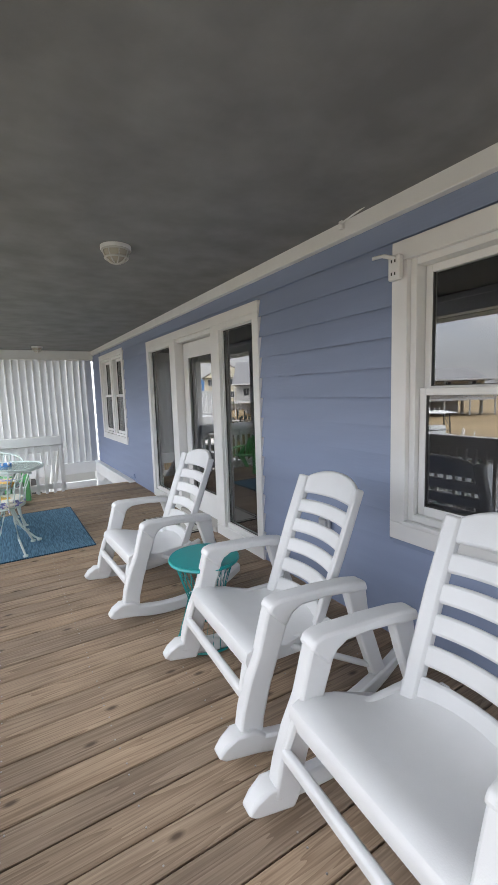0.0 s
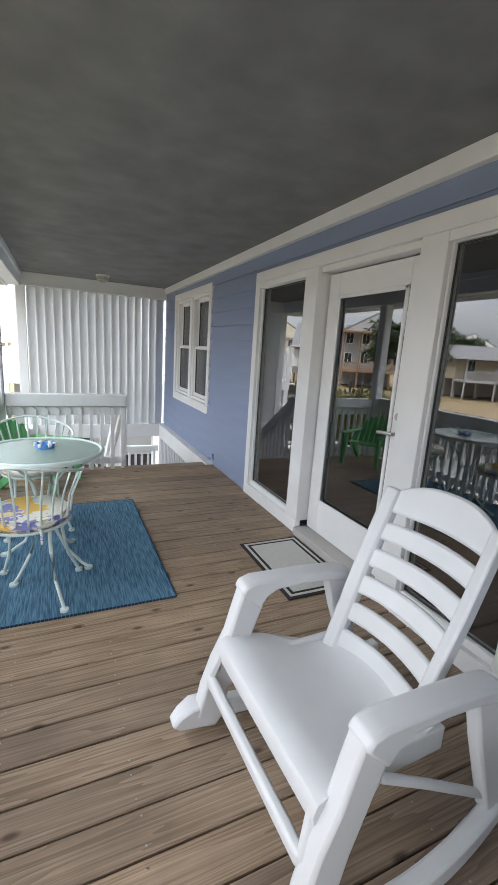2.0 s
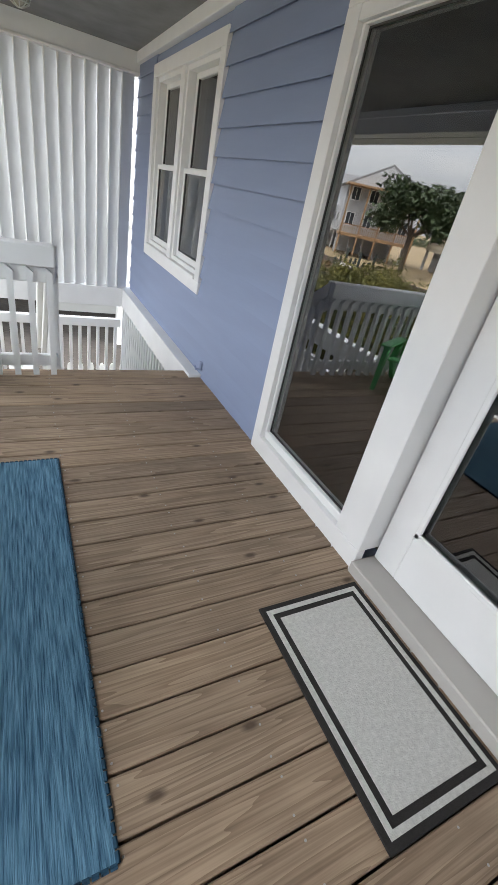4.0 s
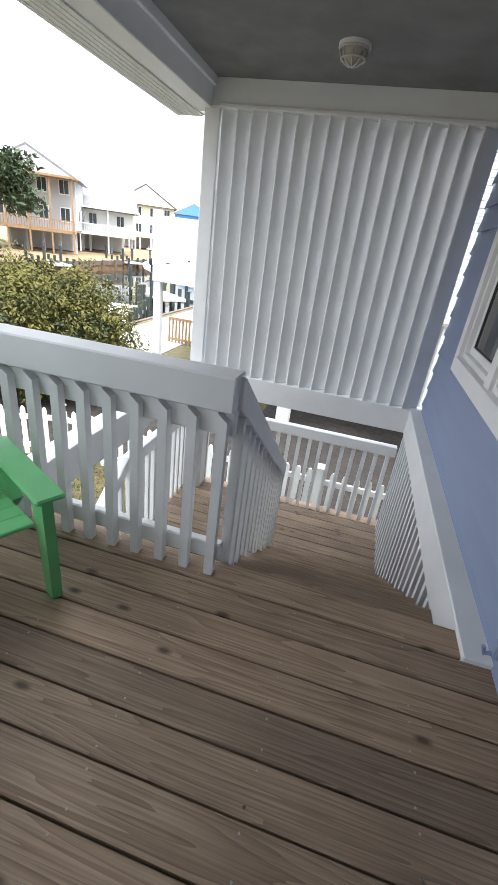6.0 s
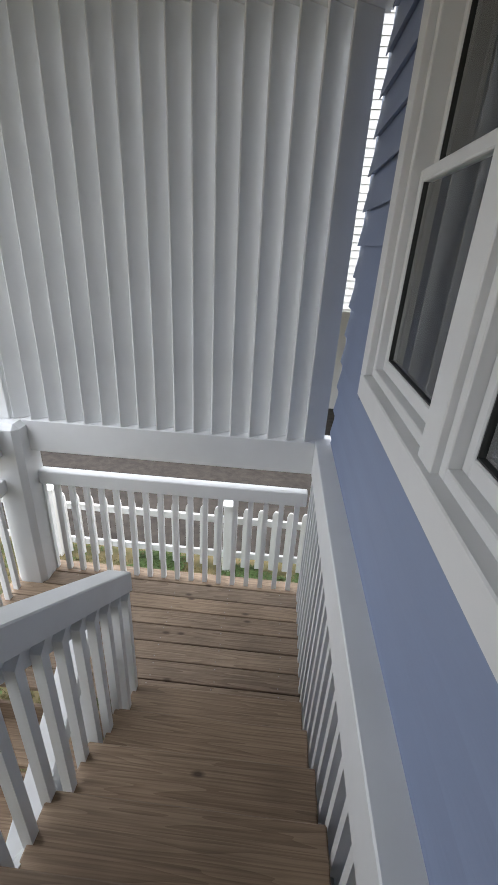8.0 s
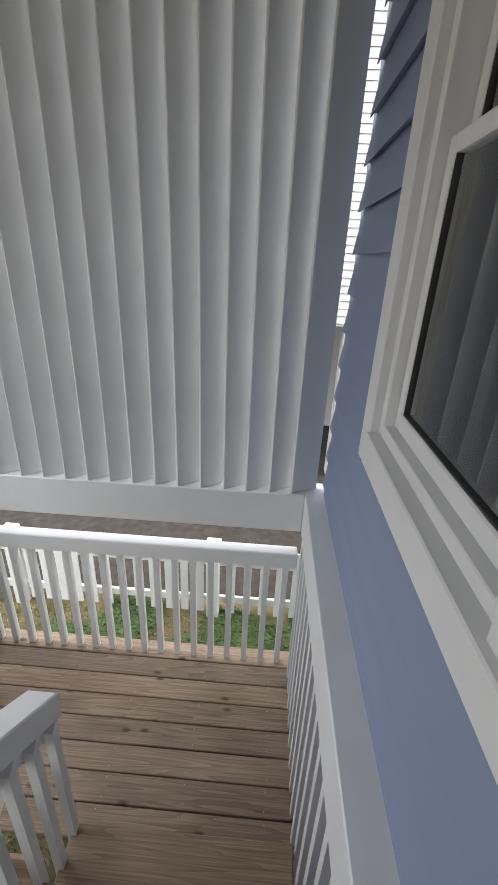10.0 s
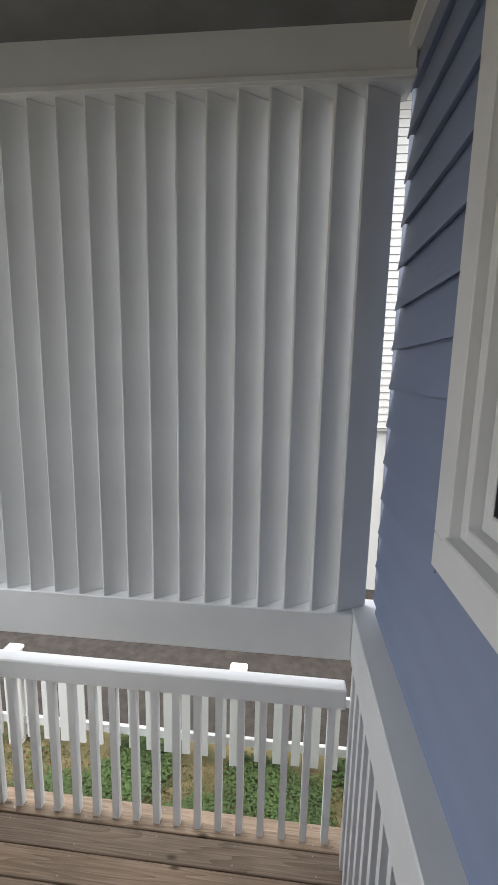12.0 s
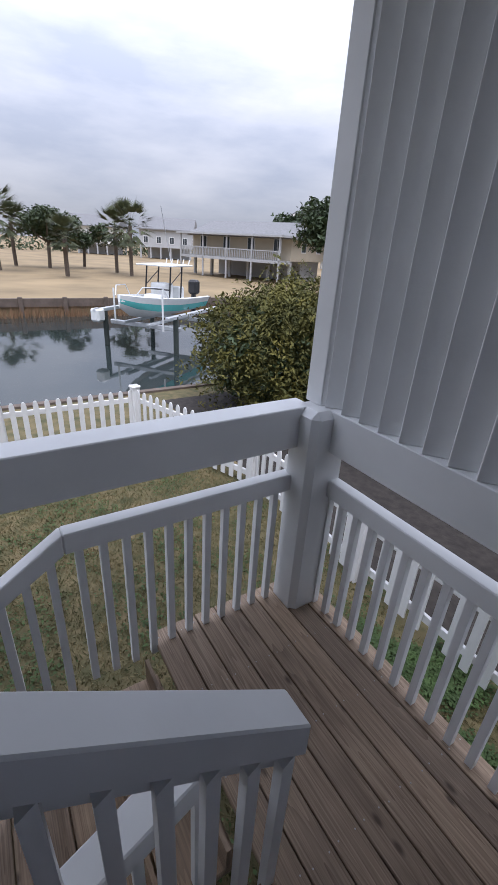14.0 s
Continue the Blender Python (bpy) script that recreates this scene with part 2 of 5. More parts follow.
# flowered cushion cloth
CUSH = bpy.data.materials.new("flower_cloth")
CUSH.use_nodes = True
_n, _l = CUSH.node_tree.nodes, CUSH.node_tree.links
_co = _n.new("ShaderNodeTexCoord")
_v = _n.new("ShaderNodeTexVoronoi")
_v.inputs["Scale"].default_value = 8.5
_w = _n.new("ShaderNodeTexNoise")
_w.inputs["Scale"].default_value = 14
_add = _n.new("ShaderNodeVectorMath")
_add.operation = 'MULTIPLY_ADD'
_add.inputs[1].default_value = (0.12, 0.12, 0.12)
_l.new(_w.outputs["Color"], _add.inputs[0])
_l.new(_co.outputs["Object"], _add.inputs[2])
_l.new(_add.outputs["Vector"], _v.inputs["Vector"])
_sep = _n.new("ShaderNodeSeparateColor")
_l.new(_v.outputs["Color"], _sep.inputs["Color"])
_r = _n.new("ShaderNodeValToRGB")
_r.color_ramp.interpolation = 'CONSTANT'
for _p, _c in ((0.0, (0.72, 0.70, 0.62, 1)), (0.35, (0.25, 0.26, 0.52, 1)), (0.52, (0.75, 0.48, 0.12, 1)), (0.68, (0.32, 0.62, 0.66, 1)), (0.82, (0.74, 0.62, 0.36, 1))):
    _e = _r.color_ramp.elements.new(_p) if _p else _r.color_ramp.elements[0]
    _e.position, _e.color = _p, _c
_r.color_ramp.elements[-1].color = (0.74, 0.62, 0.36, 1)
_l.new(_sep.outputs[0], _r.inputs["Fac"])
_l.new(_r.outputs["Color"], _n["Principled BSDF"].inputs["Base Color"])
_n["Principled BSDF"].inputs["Roughness"].default_value = 0.9

# canal water
WATER = bpy.data.materials.new("canal_water")
WATER.use_nodes = True
_n, _l = WATER.node_tree.nodes, WATER.node_tree.links
_b = _n["Principled BSDF"]
_b.inputs["Base Color"].default_value = (0.022, 0.03, 0.03, 1)
_b.inputs["Roughness"].default_value = 0.04
_b.inputs["IOR"].default_value = 1.6
_w = _n.new("ShaderNodeTexNoise")
_w.inputs["Scale"].default_value = 1.6
_bp = _n.new("ShaderNodeBump")
_bp.inputs["Strength"].default_value = 0.05
_bp.inputs["Distance"].default_value = 0.05
_co = _n.new("ShaderNodeTexCoord")
_l.new(_co.outputs["Object"], _w.inputs["Vector"])
_l.new(_w.outputs["Fac"], _bp.inputs["Height"])
_l.new(_bp.outputs["Normal"], _b.inputs["Normal"])


# ---------- mesh helpers ----------
def box(bm, x0, x1, y0, y1, z0, z1, bevel=0.0, m=None):
    mat = Matrix.Translation(((x0 + x1) / 2, (y0 + y1) / 2, (z0 + z1) / 2)) @ Matrix.Diagonal((abs(x1 - x0), abs(y1 - y0), abs(z1 - z0), 1))
    vs = bmesh.ops.create_cube(bm, size=1, matrix=mat)["verts"]
    if bevel:
        es = list({e for v in vs for e in v.link_edges})
        r = bmesh.ops.bevel(bm, geom=es, offset=bevel, segments=1, affect='EDGES')
        vs = list({v for f in r["faces"] for v in f.verts} | {v for v in vs if v.is_valid})
    if m is not None:
        bmesh.ops.transform(bm, matrix=m, verts=vs)
    return vs


def prism(bm, pts, depth, m=None):
    """A flat outline (x, z) given depth along y, centred."""
    a = [bm.verts.new((x, -depth / 2, z)) for x, z in pts]
    b = [bm.verts.new((x, depth / 2, z)) for x, z in pts]
    bm.faces.new(a)
    bm.faces.new(b[::-1])
    k = len(pts)
    for i in range(k):
        bm.faces.new((a[i], b[i], b[(i + 1) % k], a[(i + 1) % k]))
    if m is not None:
        bmesh.ops.transform(bm, matrix=m, verts=a + b)
    return a + b


def tube(bm, pts, r, seg=8, flat=None):
    """A round or oval bar along points. flat: (width, height) radii instead of r."""
    pts = [Vector(p) for p in pts]
    rings = []
    for i, p in enumerate(pts):
        d = (pts[min(i + 1, len(pts) - 1)] - pts[max(i - 1, 0)]).normalized()
        up = Vector((0, 0, 1)) if abs(d.z) < 0.95 else Vector((1, 0, 0))
        s = d.cross(up).normalized()
        u = s.cross(d).normalized()
        ra, rb = flat if flat else (r, r)
        rings.append([bm.verts.new(p + s * (ra * math.cos(2 * math.pi * k / seg)) + u * (rb * math.sin(2 * math.pi * k / seg))) for k in range(seg)])
    for a, b in zip(rings, rings[1:]):
        for k in range(seg):
            bm.faces.new((a[k], a[(k + 1) % seg], b[(k + 1) % seg], b[k]))
    bm.faces.new(rings[0][::-1])
    bm.faces.new(rings[-1])


def disc(bm, r, z0, z1, seg=40, m=Matrix()):
    bmesh.ops.create_cone(bm, cap_ends=True, segments=seg, radius1=r, radius2=r, depth=z1 - z0, matrix=m @ Matrix.Translation((0, 0, (z0 + z1) / 2)))


def data(name, bm, mat, smooth=False):
    bmesh.ops.recalc_face_normals(bm, faces=bm.faces)
    me = bpy.data.meshes.new(name)
    bm.to_mesh(me)
    bm.free()
    for q in (mat if isinstance(mat, (list, tuple)) else [mat]):
        me.materials.append(q)
    if smooth:
        me.shade_smooth()
        me.set_sharp_from_angle(angle=radians(40))
    return me


def part(parent, name, bm, mat, smooth=False, label=""):
    ob = new(name, data(name, bm, mat, smooth))
    ob.parent = parent
    return tagged(ob, label)


def empty(name, m=None, **tags):
    ob = new(name)
    if m is not None:
        ob.matrix_world = m
    return tagged(ob, **tags)


def piece(parent, name, me, loc=(0, 0, 0)):
    ob = new(name, me)
    ob.parent = parent
    ob.location = loc
    return ob


def structure(name, bm, mat, label, category, smooth=False):
    return tagged(new(name, data(name, bm, mat, smooth)), label, category, kind="structure")


B = bmesh.new
WALL = 2.0
CEIL_Z = 2.335
G = -2.6
LAND = -1.30
EDGE = 6.53
LAND_Y = 8.08

# ---------- house wall with its openings ----------
DOOR = (2.560, 5.385, -0.03, 2.088)
WIN1 = (-0.48, 1.270, 0.572, 2.106)
WIN2 = (6.655, 8.412, 0.580, 2.158)
Y0, Y1 = -4.0, 9.22
bm = B()
ys = [Y0, WIN1[0], WIN1[1], DOOR[0], DOOR[1], WIN2[0], WIN2[1], Y1]
for i, (a, b) in enumerate(zip(ys, ys[1:])):
    if i in (1, 3, 5):
        o = (WIN1, DOOR, WIN2)[(i - 1) // 2]
        box(bm, WALL + 0.02, WALL + 0.16, a, b, G, o[2] + 0.05)
        box(bm, WALL + 0.02, WALL + 0.16, a, b, o[3] - 0.05, 2.7)
    else:
        box(bm, WALL + 0.02, WALL + 0.16, a - (0.05 if i else 0), b + (0.05 if b < Y1 else 0), G, 2.7)
for o in (WIN1, DOOR, WIN2):
    box(bm, WALL + 0.006, WALL + 0.021, o[0] + 0.003, o[1] - 0.003, o[3] - 0.02, 2.22)
    box(bm, WALL + 0.006, WALL + 0.021, o[0] + 0.003, o[1] - 0.003, o[2] - 0.16, o[2] + 0.02)
wall_east = structure("wall_east", bm, BLUE, "house wall clad in blue painted lap siding", "wall")

bm = B()
box(bm, 1.96, WALL + 0.02, Y0, 9.10, 2.237, CEIL_Z, 0.004)
structure("trim_frieze", bm, TRIM, "white painted frieze board under the porch ceiling", "trim")


def unit(bm_t, bm_g, bm_k, y0, y1, z0, z1, x=WALL):
    """One double-hung window unit: frame, two sashes, panes."""
    f = 0.035
    for a, b, c, d in ((y0, y0 + f, z0, z1), (y1 - f, y1, z0, z1), (y0 + f, y1 - f, z1 - f, z1), (y0 + f, y1 - f, z0, z0 + f)):
        box(bm_t, x + 0.005, x + 0.12, a, b, c, d, 0.003)
    zm = (z0 + z1) / 2 + 0.01
    for k, (c, d) in enumerate(((z0 + f, zm + 0.02), (zm - 0.02, z1 - f))):
        xs = x + (0.035 if k == 0 else 0.07)
        a, b, s = y0 + f + 0.002, y1 - f - 0.002, 0.038
        for p, q, r, t in ((a, a + s, c, d), (b - s, b, c, d), (a + s, b - s, d - s, d), (a + s, b - s, c, c + s + 0.01)):
            box(bm_t, xs, xs + 0.032, p, q, r, t, 0.004)
        box(bm_k, xs + 0.006, xs + 0.02, a + s - 0.001, b - s + 0.001, c + s + 0.009, c + s + 0.014)
        for p in (a + s - 0.001, b - s - 0.004):
            box(bm_k, xs + 0.006, xs + 0.02, p, p + 0.005, c + s + 0.01, d - s)
        box(bm_g, xs + 0.014, xs + 0.018, a + s - 0.004, b - s + 0.004, c + s, d - s + 0.004)


def pane(parent, bm):
    g = part(parent, "pane", bm, GLASS, label="clear glass pane reflecting the yard")
    g.visible_shadow = False
    return g


def window(name, o):
    y0, y1, z0, z1 = o
    e = empty(name, label="white framed double-hung window pair with flat casing", category="window", kind="structure")
    t = 0.095
    bt, bs, bg, bk = B(), B(), B(), B()
    x0, x1 = WALL - 0.022, WALL + 0.02
    box(bt, x0, x1, y0, y0 + t, z0 + t, z1 - t, 0.003)
    box(bt, x0, x1, y1 - t, y1, z0 + t, z1 - t, 0.003)
    box(bt, x0, x1, y0, y1, z1 - t, z1, 0.003)
    box(bt, x0, x1, y0, y1, z0, z0 + t, 0.003)
    ym = (y0 + y1) / 2
    box(bt, x0 + 0.008, x1, ym - 0.05, ym + 0.05, z0 + t, z1 - t, 0.003)
    box(bt, x0 - 0.012, WALL + 0.05, y0 + t, y1 - t, z0 + t - 0.004, z0 + t + 0.02, 0.004)
    unit(bs, bg, bk, y0 + t, ym - 0.05, z0 + t + 0.02, z1 - t)
    unit(bs, bg, bk, ym + 0.05, y1 - t, z0 + t + 0.02, z1 - t)
    part(e, "casing", bt, TRIM)
    part(e, "sash", bs, TRIM)
    part(e, "gasket", bk, GASKET)
    pane(e, bg)
    return e


window("window_1", WIN1)
window("window_2", WIN2)


def door_unit():
    y0, y1, z0, z1 = DOOR
    e = empty("door_1", label="white glazed patio door between two tall fixed glass panels", category="door", kind="structure")
    bt, bg, bk, bd = B(), B(), B(), B()
    t = 0.088
    zb = 0.0
    x0, x1 = WALL - 0.025, WALL + 0.02
    jl, jr = 4.34, 3.41
    # casing and wide mullions
    box(bt, x0, x1, y1 - t, y1, zb + 0.10, z1 - t, 0.003)
    box(bt, x0, x1, y0, y0 + t, zb + 0.10, z1 - t, 0.003)
    box(bt, x0, x1, y0, y1, z1 - t, z1, 0.003)
    for a, q in ((y0 + t, jr - 0.17), (jl + 0.17, y1 - t)):
        box(bt, x0 + 0.002, x1, a, q, z1 - t - 0.05, z1 - t, 0.003)
    box(bt, x0 + 0.002, WALL + 0.14, jl, jl + 0.17, zb + 0.1, z1 - t, 0.003)
    box(bt, x0 + 0.002, WALL + 0.14, jr - 0.17, jr, zb + 0.1, z1 - t, 0.003)
    box(bt, x0, x1, y0, jr, -0.035, zb + 0.10, 0.003)
    box(bt, x0, x1, jl, y1, -0.035, zb + 0.10, 0.003)
    box(bt, x0 + 0.03, WALL + 0.14, jr, jl, z1 - t - 0.04, z1 - t, 0.003)
    for a, b in ((y0 + t, jr - 0.17), (jl + 0.17, y1 - t)):
        s = 0.014
        zt, zq = z1 - t - 0.04, 0.10
        for p, q, r, u in ((a, a + s, zq, zt), (b - s, b, zq, zt), (a + s, b - s, zt - s, zt), (a + s, b - s, zq, zq + 0.045)):
            box(bt, WALL + 0.002, WALL + 0.10, p, q, r, u, 0.004)
        box(bg, WALL + 0.035, WALL + 0.04, a + s - 0.004, b - s + 0.004, zq + 0.04, zt - s + 0.004)
        for p, q, r, u in ((a + s, a + s + 0.007, zq + 0.045, zt - s), (b - s - 0.007, b - s, zq + 0.045, zt - s), (a + s, b - s, zt - s - 0.007, zt - s), (a + s, b - s, zq + 0.045, zq + 0.052)):
            box(bk, WALL + 0.026, WALL + 0.034, p, q, r, u)
    part(e, "casing", bt, TRIM)
    # door leaf
    a, b, zt, zq, s = jr + 0.012, jl - 0.012, z1 - t - 0.05, 0.06, 0.125
    xd = WALL + 0.075
    for p, q, r, u in ((a, a + s, zq, zt), (b - s, b, zq, zt), (a + s, b - s, zt - s - 0.02, zt), (a + s, b - s, zq, zq + 0.24)):
        box(bd, xd, xd + 0.045, p, q, r, u, 0.003)
    gz0, gz1 = zq + 0.24, zt - s - 0.02
    for p, q, r, u in ((a + s, a + s + 0.025, gz0, gz1), (b - s - 0.025, b - s, gz0, gz1), (a + s, b - s, gz1 - 0.025, gz1), (a + s, b - s, gz0, gz0 + 0.025)):
        box(bd, xd - 0.01, xd + 0.004, p, q, r, u, 0.004)
    part(e, "leaf", bd, TRIM)
    box(bg, xd + 0.02, xd + 0.025, a + s - 0.004, b - s + 0.004, gz0 - 0.004, gz1 + 0.004)
    pane(e, bg)
    part(e, "gasket", bk, GASKET)
    bh = B()
    box(bh, xd - 0.012, xd, a + 0.035, a + 0.075, 0.90, 1.12, 0.004)
    tube(bh, [(xd - 0.01, a + 0.055, 0.98), (xd - 0.06, a + 0.055, 0.98), (xd - 0.065, a + 0.10, 0.98), (xd - 0.065, a + 0.16, 0.975)], 0.011)
    disc(bh, 0.022, 0, 0.02, 16, Matrix.Translation((xd - 0.012, a + 0.055, 1.08)) @ Matrix.Rotation(radians(-90), 4, 'Y'))
    part(e, "handle", bh, NAIL, True, "brushed steel lever handle")
    bs = B()
    box(bs, WALL - 0.045, WALL + 0.14, jr, jl, -0.02, 0.055, 0.006)
    part(e, "sill", bs, CONCRETE)
    return e


door_unit()

# room behind the glass
bm = B()
box(bm, 6.0, 6.1, -4, 9.2, -0.1, 2.7)
box(bm, 2.16, 6.0, -4.1, -4.0, -0.1, 2.7)
box(bm, 2.16, 6.0, 9.2, 9.3, -0.1, 2.7)
box(bm, 2.16, 6.0, 6.0, 6.08, 0.0, 2.7)
structure("wall_room", bm, ROOM, "dim painted inner walls seen through the glass", "wall")
bm = B()
box(bm, 2.16, 6.1, -4, 9.2, -0.15, -0.02)
structure("floor_room", bm, ROOMFLOOR, "dim room floor seen through the glass", "floor")
bm = B()
box(bm, 2.16, 6.1, -4, 9.2, 2.45, 2.7)
structure("ceiling_room", bm, ROOM, "dim room ceiling", "ceiling")


def curtain(y0, y1, x, z0, z1):
    bm = B()
    k = int((y1 - y0) / 0.012)
    lo, hi = [], []
    for i in range(k + 1):
        y = y0 + (y1 - y0) * i / k
        xx = x + 0.022 * math.sin(i * 0.75) + 0.01 * math.sin(i * 0.31)
        lo.append(bm.verts.new((xx, y, z0)))
        hi.append(bm.verts.new((xx, y, z1)))
    for i in range(k):
        bm.faces.new((lo[i], lo[i + 1], hi[i + 1], hi[i]))
    ob = new("curtain", data("curtain", bm, CURTAIN, True))
    md = ob.modifiers.new("thick", 'SOLIDIFY')
    md.thickness = 0.003
    return tagged(ob, "grey-green pleated curtain hanging behind the window glass", "curtain", "curtains behind the glass")


curtain(4.7, 5.22, 2.30, 0.0, 2.3)
curtain(6.75, 7.15, 2.26, 0.6, 2.15)
curtain(7.72, 8.36, 2.26, 0.6, 2.15)

e = empty("sofa", pose(3.3, 4.6, -0.02), label="pale upholstered sofa inside the room", category="sofa")
bm = B()
box(bm, -0.4, 0.4, -0.9, 0.9, 0.0, 0.42, 0.04)
part(e, "seat", bm, SOFA, True)
bm = B()
box(bm, -0.62, -0.4, -0.9, 0.9, 0.0, 0.85, 0.06)
part(e, "backrest", bm, SOFA, True)

# ---------- porch ceiling and beams ----------
BEAM_X0, BEAM_X1 = -0.36, -0.20
bm = B()
box(bm, BEAM_X1, WALL + 0.02, Y0, 9.06, CEIL_Z + 0.03, CEIL_Z + 0.12)
seams = [Y0, -3.5, -2.33, -1.15, 0.03, 1.22, 2.40, 3.55, 4.62, 5.72, 6.85, 7.98, 9.06]
for a, b in zip(seams, seams[1:]):
    box(bm, BEAM_X1, WALL + 0.02, a + 0.0035, b - 0.0035, CEIL_Z, CEIL_Z + 0.028)
for a, b in ((1.30, 1.74), ):
    box(bm, 1.36, 1.42, a, b, CEIL_Z - 0.006, CEIL_Z + 0.002)
structure("ceiling_porch", bm, CEIL, "white painted porch ceiling panels with thin seams", "ceiling")
bm = B()
box(bm, BEAM_X0, BEAM_X1, Y0, 9.06, 2.13, CEIL_Z + 0.1, 0.006)
box(bm, BEAM_X1, BEAM_X1 + 0.03, Y0, 9.05, 2.27, CEIL_Z - 0.001, 0.004)
structure("trim_beam_outer", bm, WHITE, "white painted porch edge beam", "beam")
bm = B()
box(bm, BEAM_X0, WALL - 0.005, 9.062, 9.20, 2.14, CEIL_Z + 0.1, 0.006)
box(bm, -0.14, WALL - 0.005, 9.045, 9.062, 2.14, 2.165, 0.003)
structure("trim_header_louver", bm, WHITE, "white header beam over the louvered screen", "beam")
bm = B()
x = -0.58
while x < -0.37:
    box(bm, x, x + 0.038, Y0, 9.3, 2.125, 2.135)
    x += 0.042
box(bm, -0.58, -0.36, Y0, 9.3, 2.136, 2.16)
structure("trim_soffit", bm, WHITESIDE, "white slatted vinyl eave soffit", "soffit")
bm = B()
box(bm, -0.61, -0.58, Y0, 9.3, 2.12, 2.32, 0.003)
tube(bm, [(-0.66, Y0, 2.27), (-0.66, 9.3, 2.27)], 0.05, 10)
structure("trim_gutter", bm, TRIM, "white eave gutter and fascia", "gutter")
bm = B()
prism(bm, [(-0.62, 2.33), (5.5, 5.0), (12.0, 2.3)], 13.3, Matrix.Translation((0, 2.65, 0)))
structure("roof", bm, ROOF, "grey shingle house roof", "roof")


# ---------- deck frame, band and posts ----------
bm = B()
box(bm, -0.45, -0.385, Y0, EDGE - 0.02, -0.26, -0.03, 0.004)
box(bm, -0.33, 1.99, EDGE - 0.06, EDGE - 0.02, -0.20, -0.03, 0.004)
structure("trim_deck_rim", bm, WHITE, "white painted deck rim board", "trim")
bm = B()
box(bm, -0.31, -0.16, EDGE, 9.03, -0.21, 0.02, 0.005)
box(bm, -0.18, 1.90, 9.07, 9.20, -0.21, 0.02, 0.005)
box(bm, 1.90, 2.018, EDGE - 0.14, 9.22, -0.21, 0.02, 0.005)
structure("trim_band", bm, WHITE, "white painted band boards round the stairwell", "trim")


def post(x, y, z0, z1, s=0.13):
    bm = B()
    box(bm, -s / 2, s / 2, -s / 2, s / 2, z0, z1, 0.012)
    return tagged(new("porch_post", data("porch_post", bm, WHITE)), "square white painted porch post", "post", "porch posts", "structure")


p = post(-0.27, 6.45, G, 2.13)
p.location = (-0.27, 6.45, 0)
for y in (0.9, -3.2):
    q = p.copy()
    scene.collection.objects.link(q)
    q.location = (-0.27, y, 0)
bm = B()
box(bm, -0.075, 0.155, -0.16, 0.10, G, 0.02, 0.036)
box(bm, -0.075, 0.055, -0.05, 0.07, 0.02, 2.14, 0.006)
for xx, zz in ((-0.01, -0.06), (-0.02, -0.14)):
    disc(bm, 0.012, 0, 0.008, 10, Matrix.Translation((xx, -0.162, zz)) @ Matrix.Rotation(radians(90), 4, 'X'))
q = tagged(new("porch_post", data("porch_post", bm, WHITE)), "stout white corner post with chamfered edges", "post", "porch posts", "structure")
q.location = (-0.19, 9.11, 0)


# ---------- railings ----------
def baluster_mesh(length, s=0.036, cut=0.03):
    bm = B()
    h = s / 2
    prism(bm, [(-h, 0), (h, 0), (h, length), (-h, length - cut)], s)
    return data("baluster", bm, WHITE)


def railing(name, label, p0, p1, inner, cap_z=0.83, foot=0.0, cap_w=0.115, cap_h=0.125, step=0.108, bottom=True, drop=0.0, skip=0.06):
    """A level or sloping rail from p0 to p1 (x, y, base z). inner: +1 or -1, the side of the line, to its left or right, on which the balusters stand."""
    a, b = Vector(p0), Vector(p1)
    run = Vector((b.x - a.x, b.y - a.y))
    L = run.length
    ang = math.atan2(run.y, run.x)
    e = empty(name, Matrix.Translation(a) @ Matrix.Rotation(ang, 4, 'Z'), label=label, category="railing", kind="structure")
    rise = b.z - a.z
    tan = rise / L

    def bar(bm, y0, y1, z0, z1, e0=0.0, e1=0.0):
        vs = box(bm, -e0, L + e1, y0, y1, z0, z1, 0.006)
        for v in vs:
            v.co.z += v.co.x * tan

    bm = B()
    bar(bm, -cap_w / 2, cap_w / 2, cap_z - cap_h, cap_z, 0, 0)
    part(e, "cap", bm, WHITE)
    if inner:
        bm = B()
        bar(bm, -0.02, 0.02, cap_z - cap_h - 0.10, cap_z - cap_h - 0.002)
        part(e, "upper_rail", bm, WHITE)
    if bottom:
        bm = B()
        bar(bm, -0.02, 0.02, 0.05, 0.13)
        part(e, "lower_rail", bm, WHITE)
    k = max(2, int(round((L - 2 * skip) / step)))
    top = cap_z - cap_h - 0.004
    me = baluster_mesh(top - foot + drop + (0 if inner else 0.03), cut=0.03 if inner else 0)
    for i in range(k + 1):
        x = skip + (L - 2 * skip) * i / k
        piece(e, "baluster", me, (x, inner * 0.039, foot - drop + x * tan))
    return e


railing("railing_front", "white painted wooden deck railing with square balusters", (-0.325, 6.40, 0), (-0.325, -4.0, 0), 1, cap_z=0.85)
railing("railing_end", "white painted wooden railing above the stairwell", (0.965, 6.49, 0), (-0.20, 6.49, 0), 1, skip=0.035)
RUN = (LAND_Y - EDGE) / 6
RISE = -LAND / 7
SLOPE = RISE / RUN
railing("railing_stair", "white sloping stair handrail with square balusters", (0.925, 6.49, 0.02), (0.925, 8.14, 0.02 - 1.65 * 0.70), -1, cap_z=0.81, bottom=False, drop=0.14)
railing("railing_landing", "white landing railing with square balusters", (1.90, 9.14, LAND), (-0.10, 9.14, LAND), 0, cap_z=0.91, cap_h=0.105, cap_w=0.08, bottom=False, foot=-0.06, step=0.113)
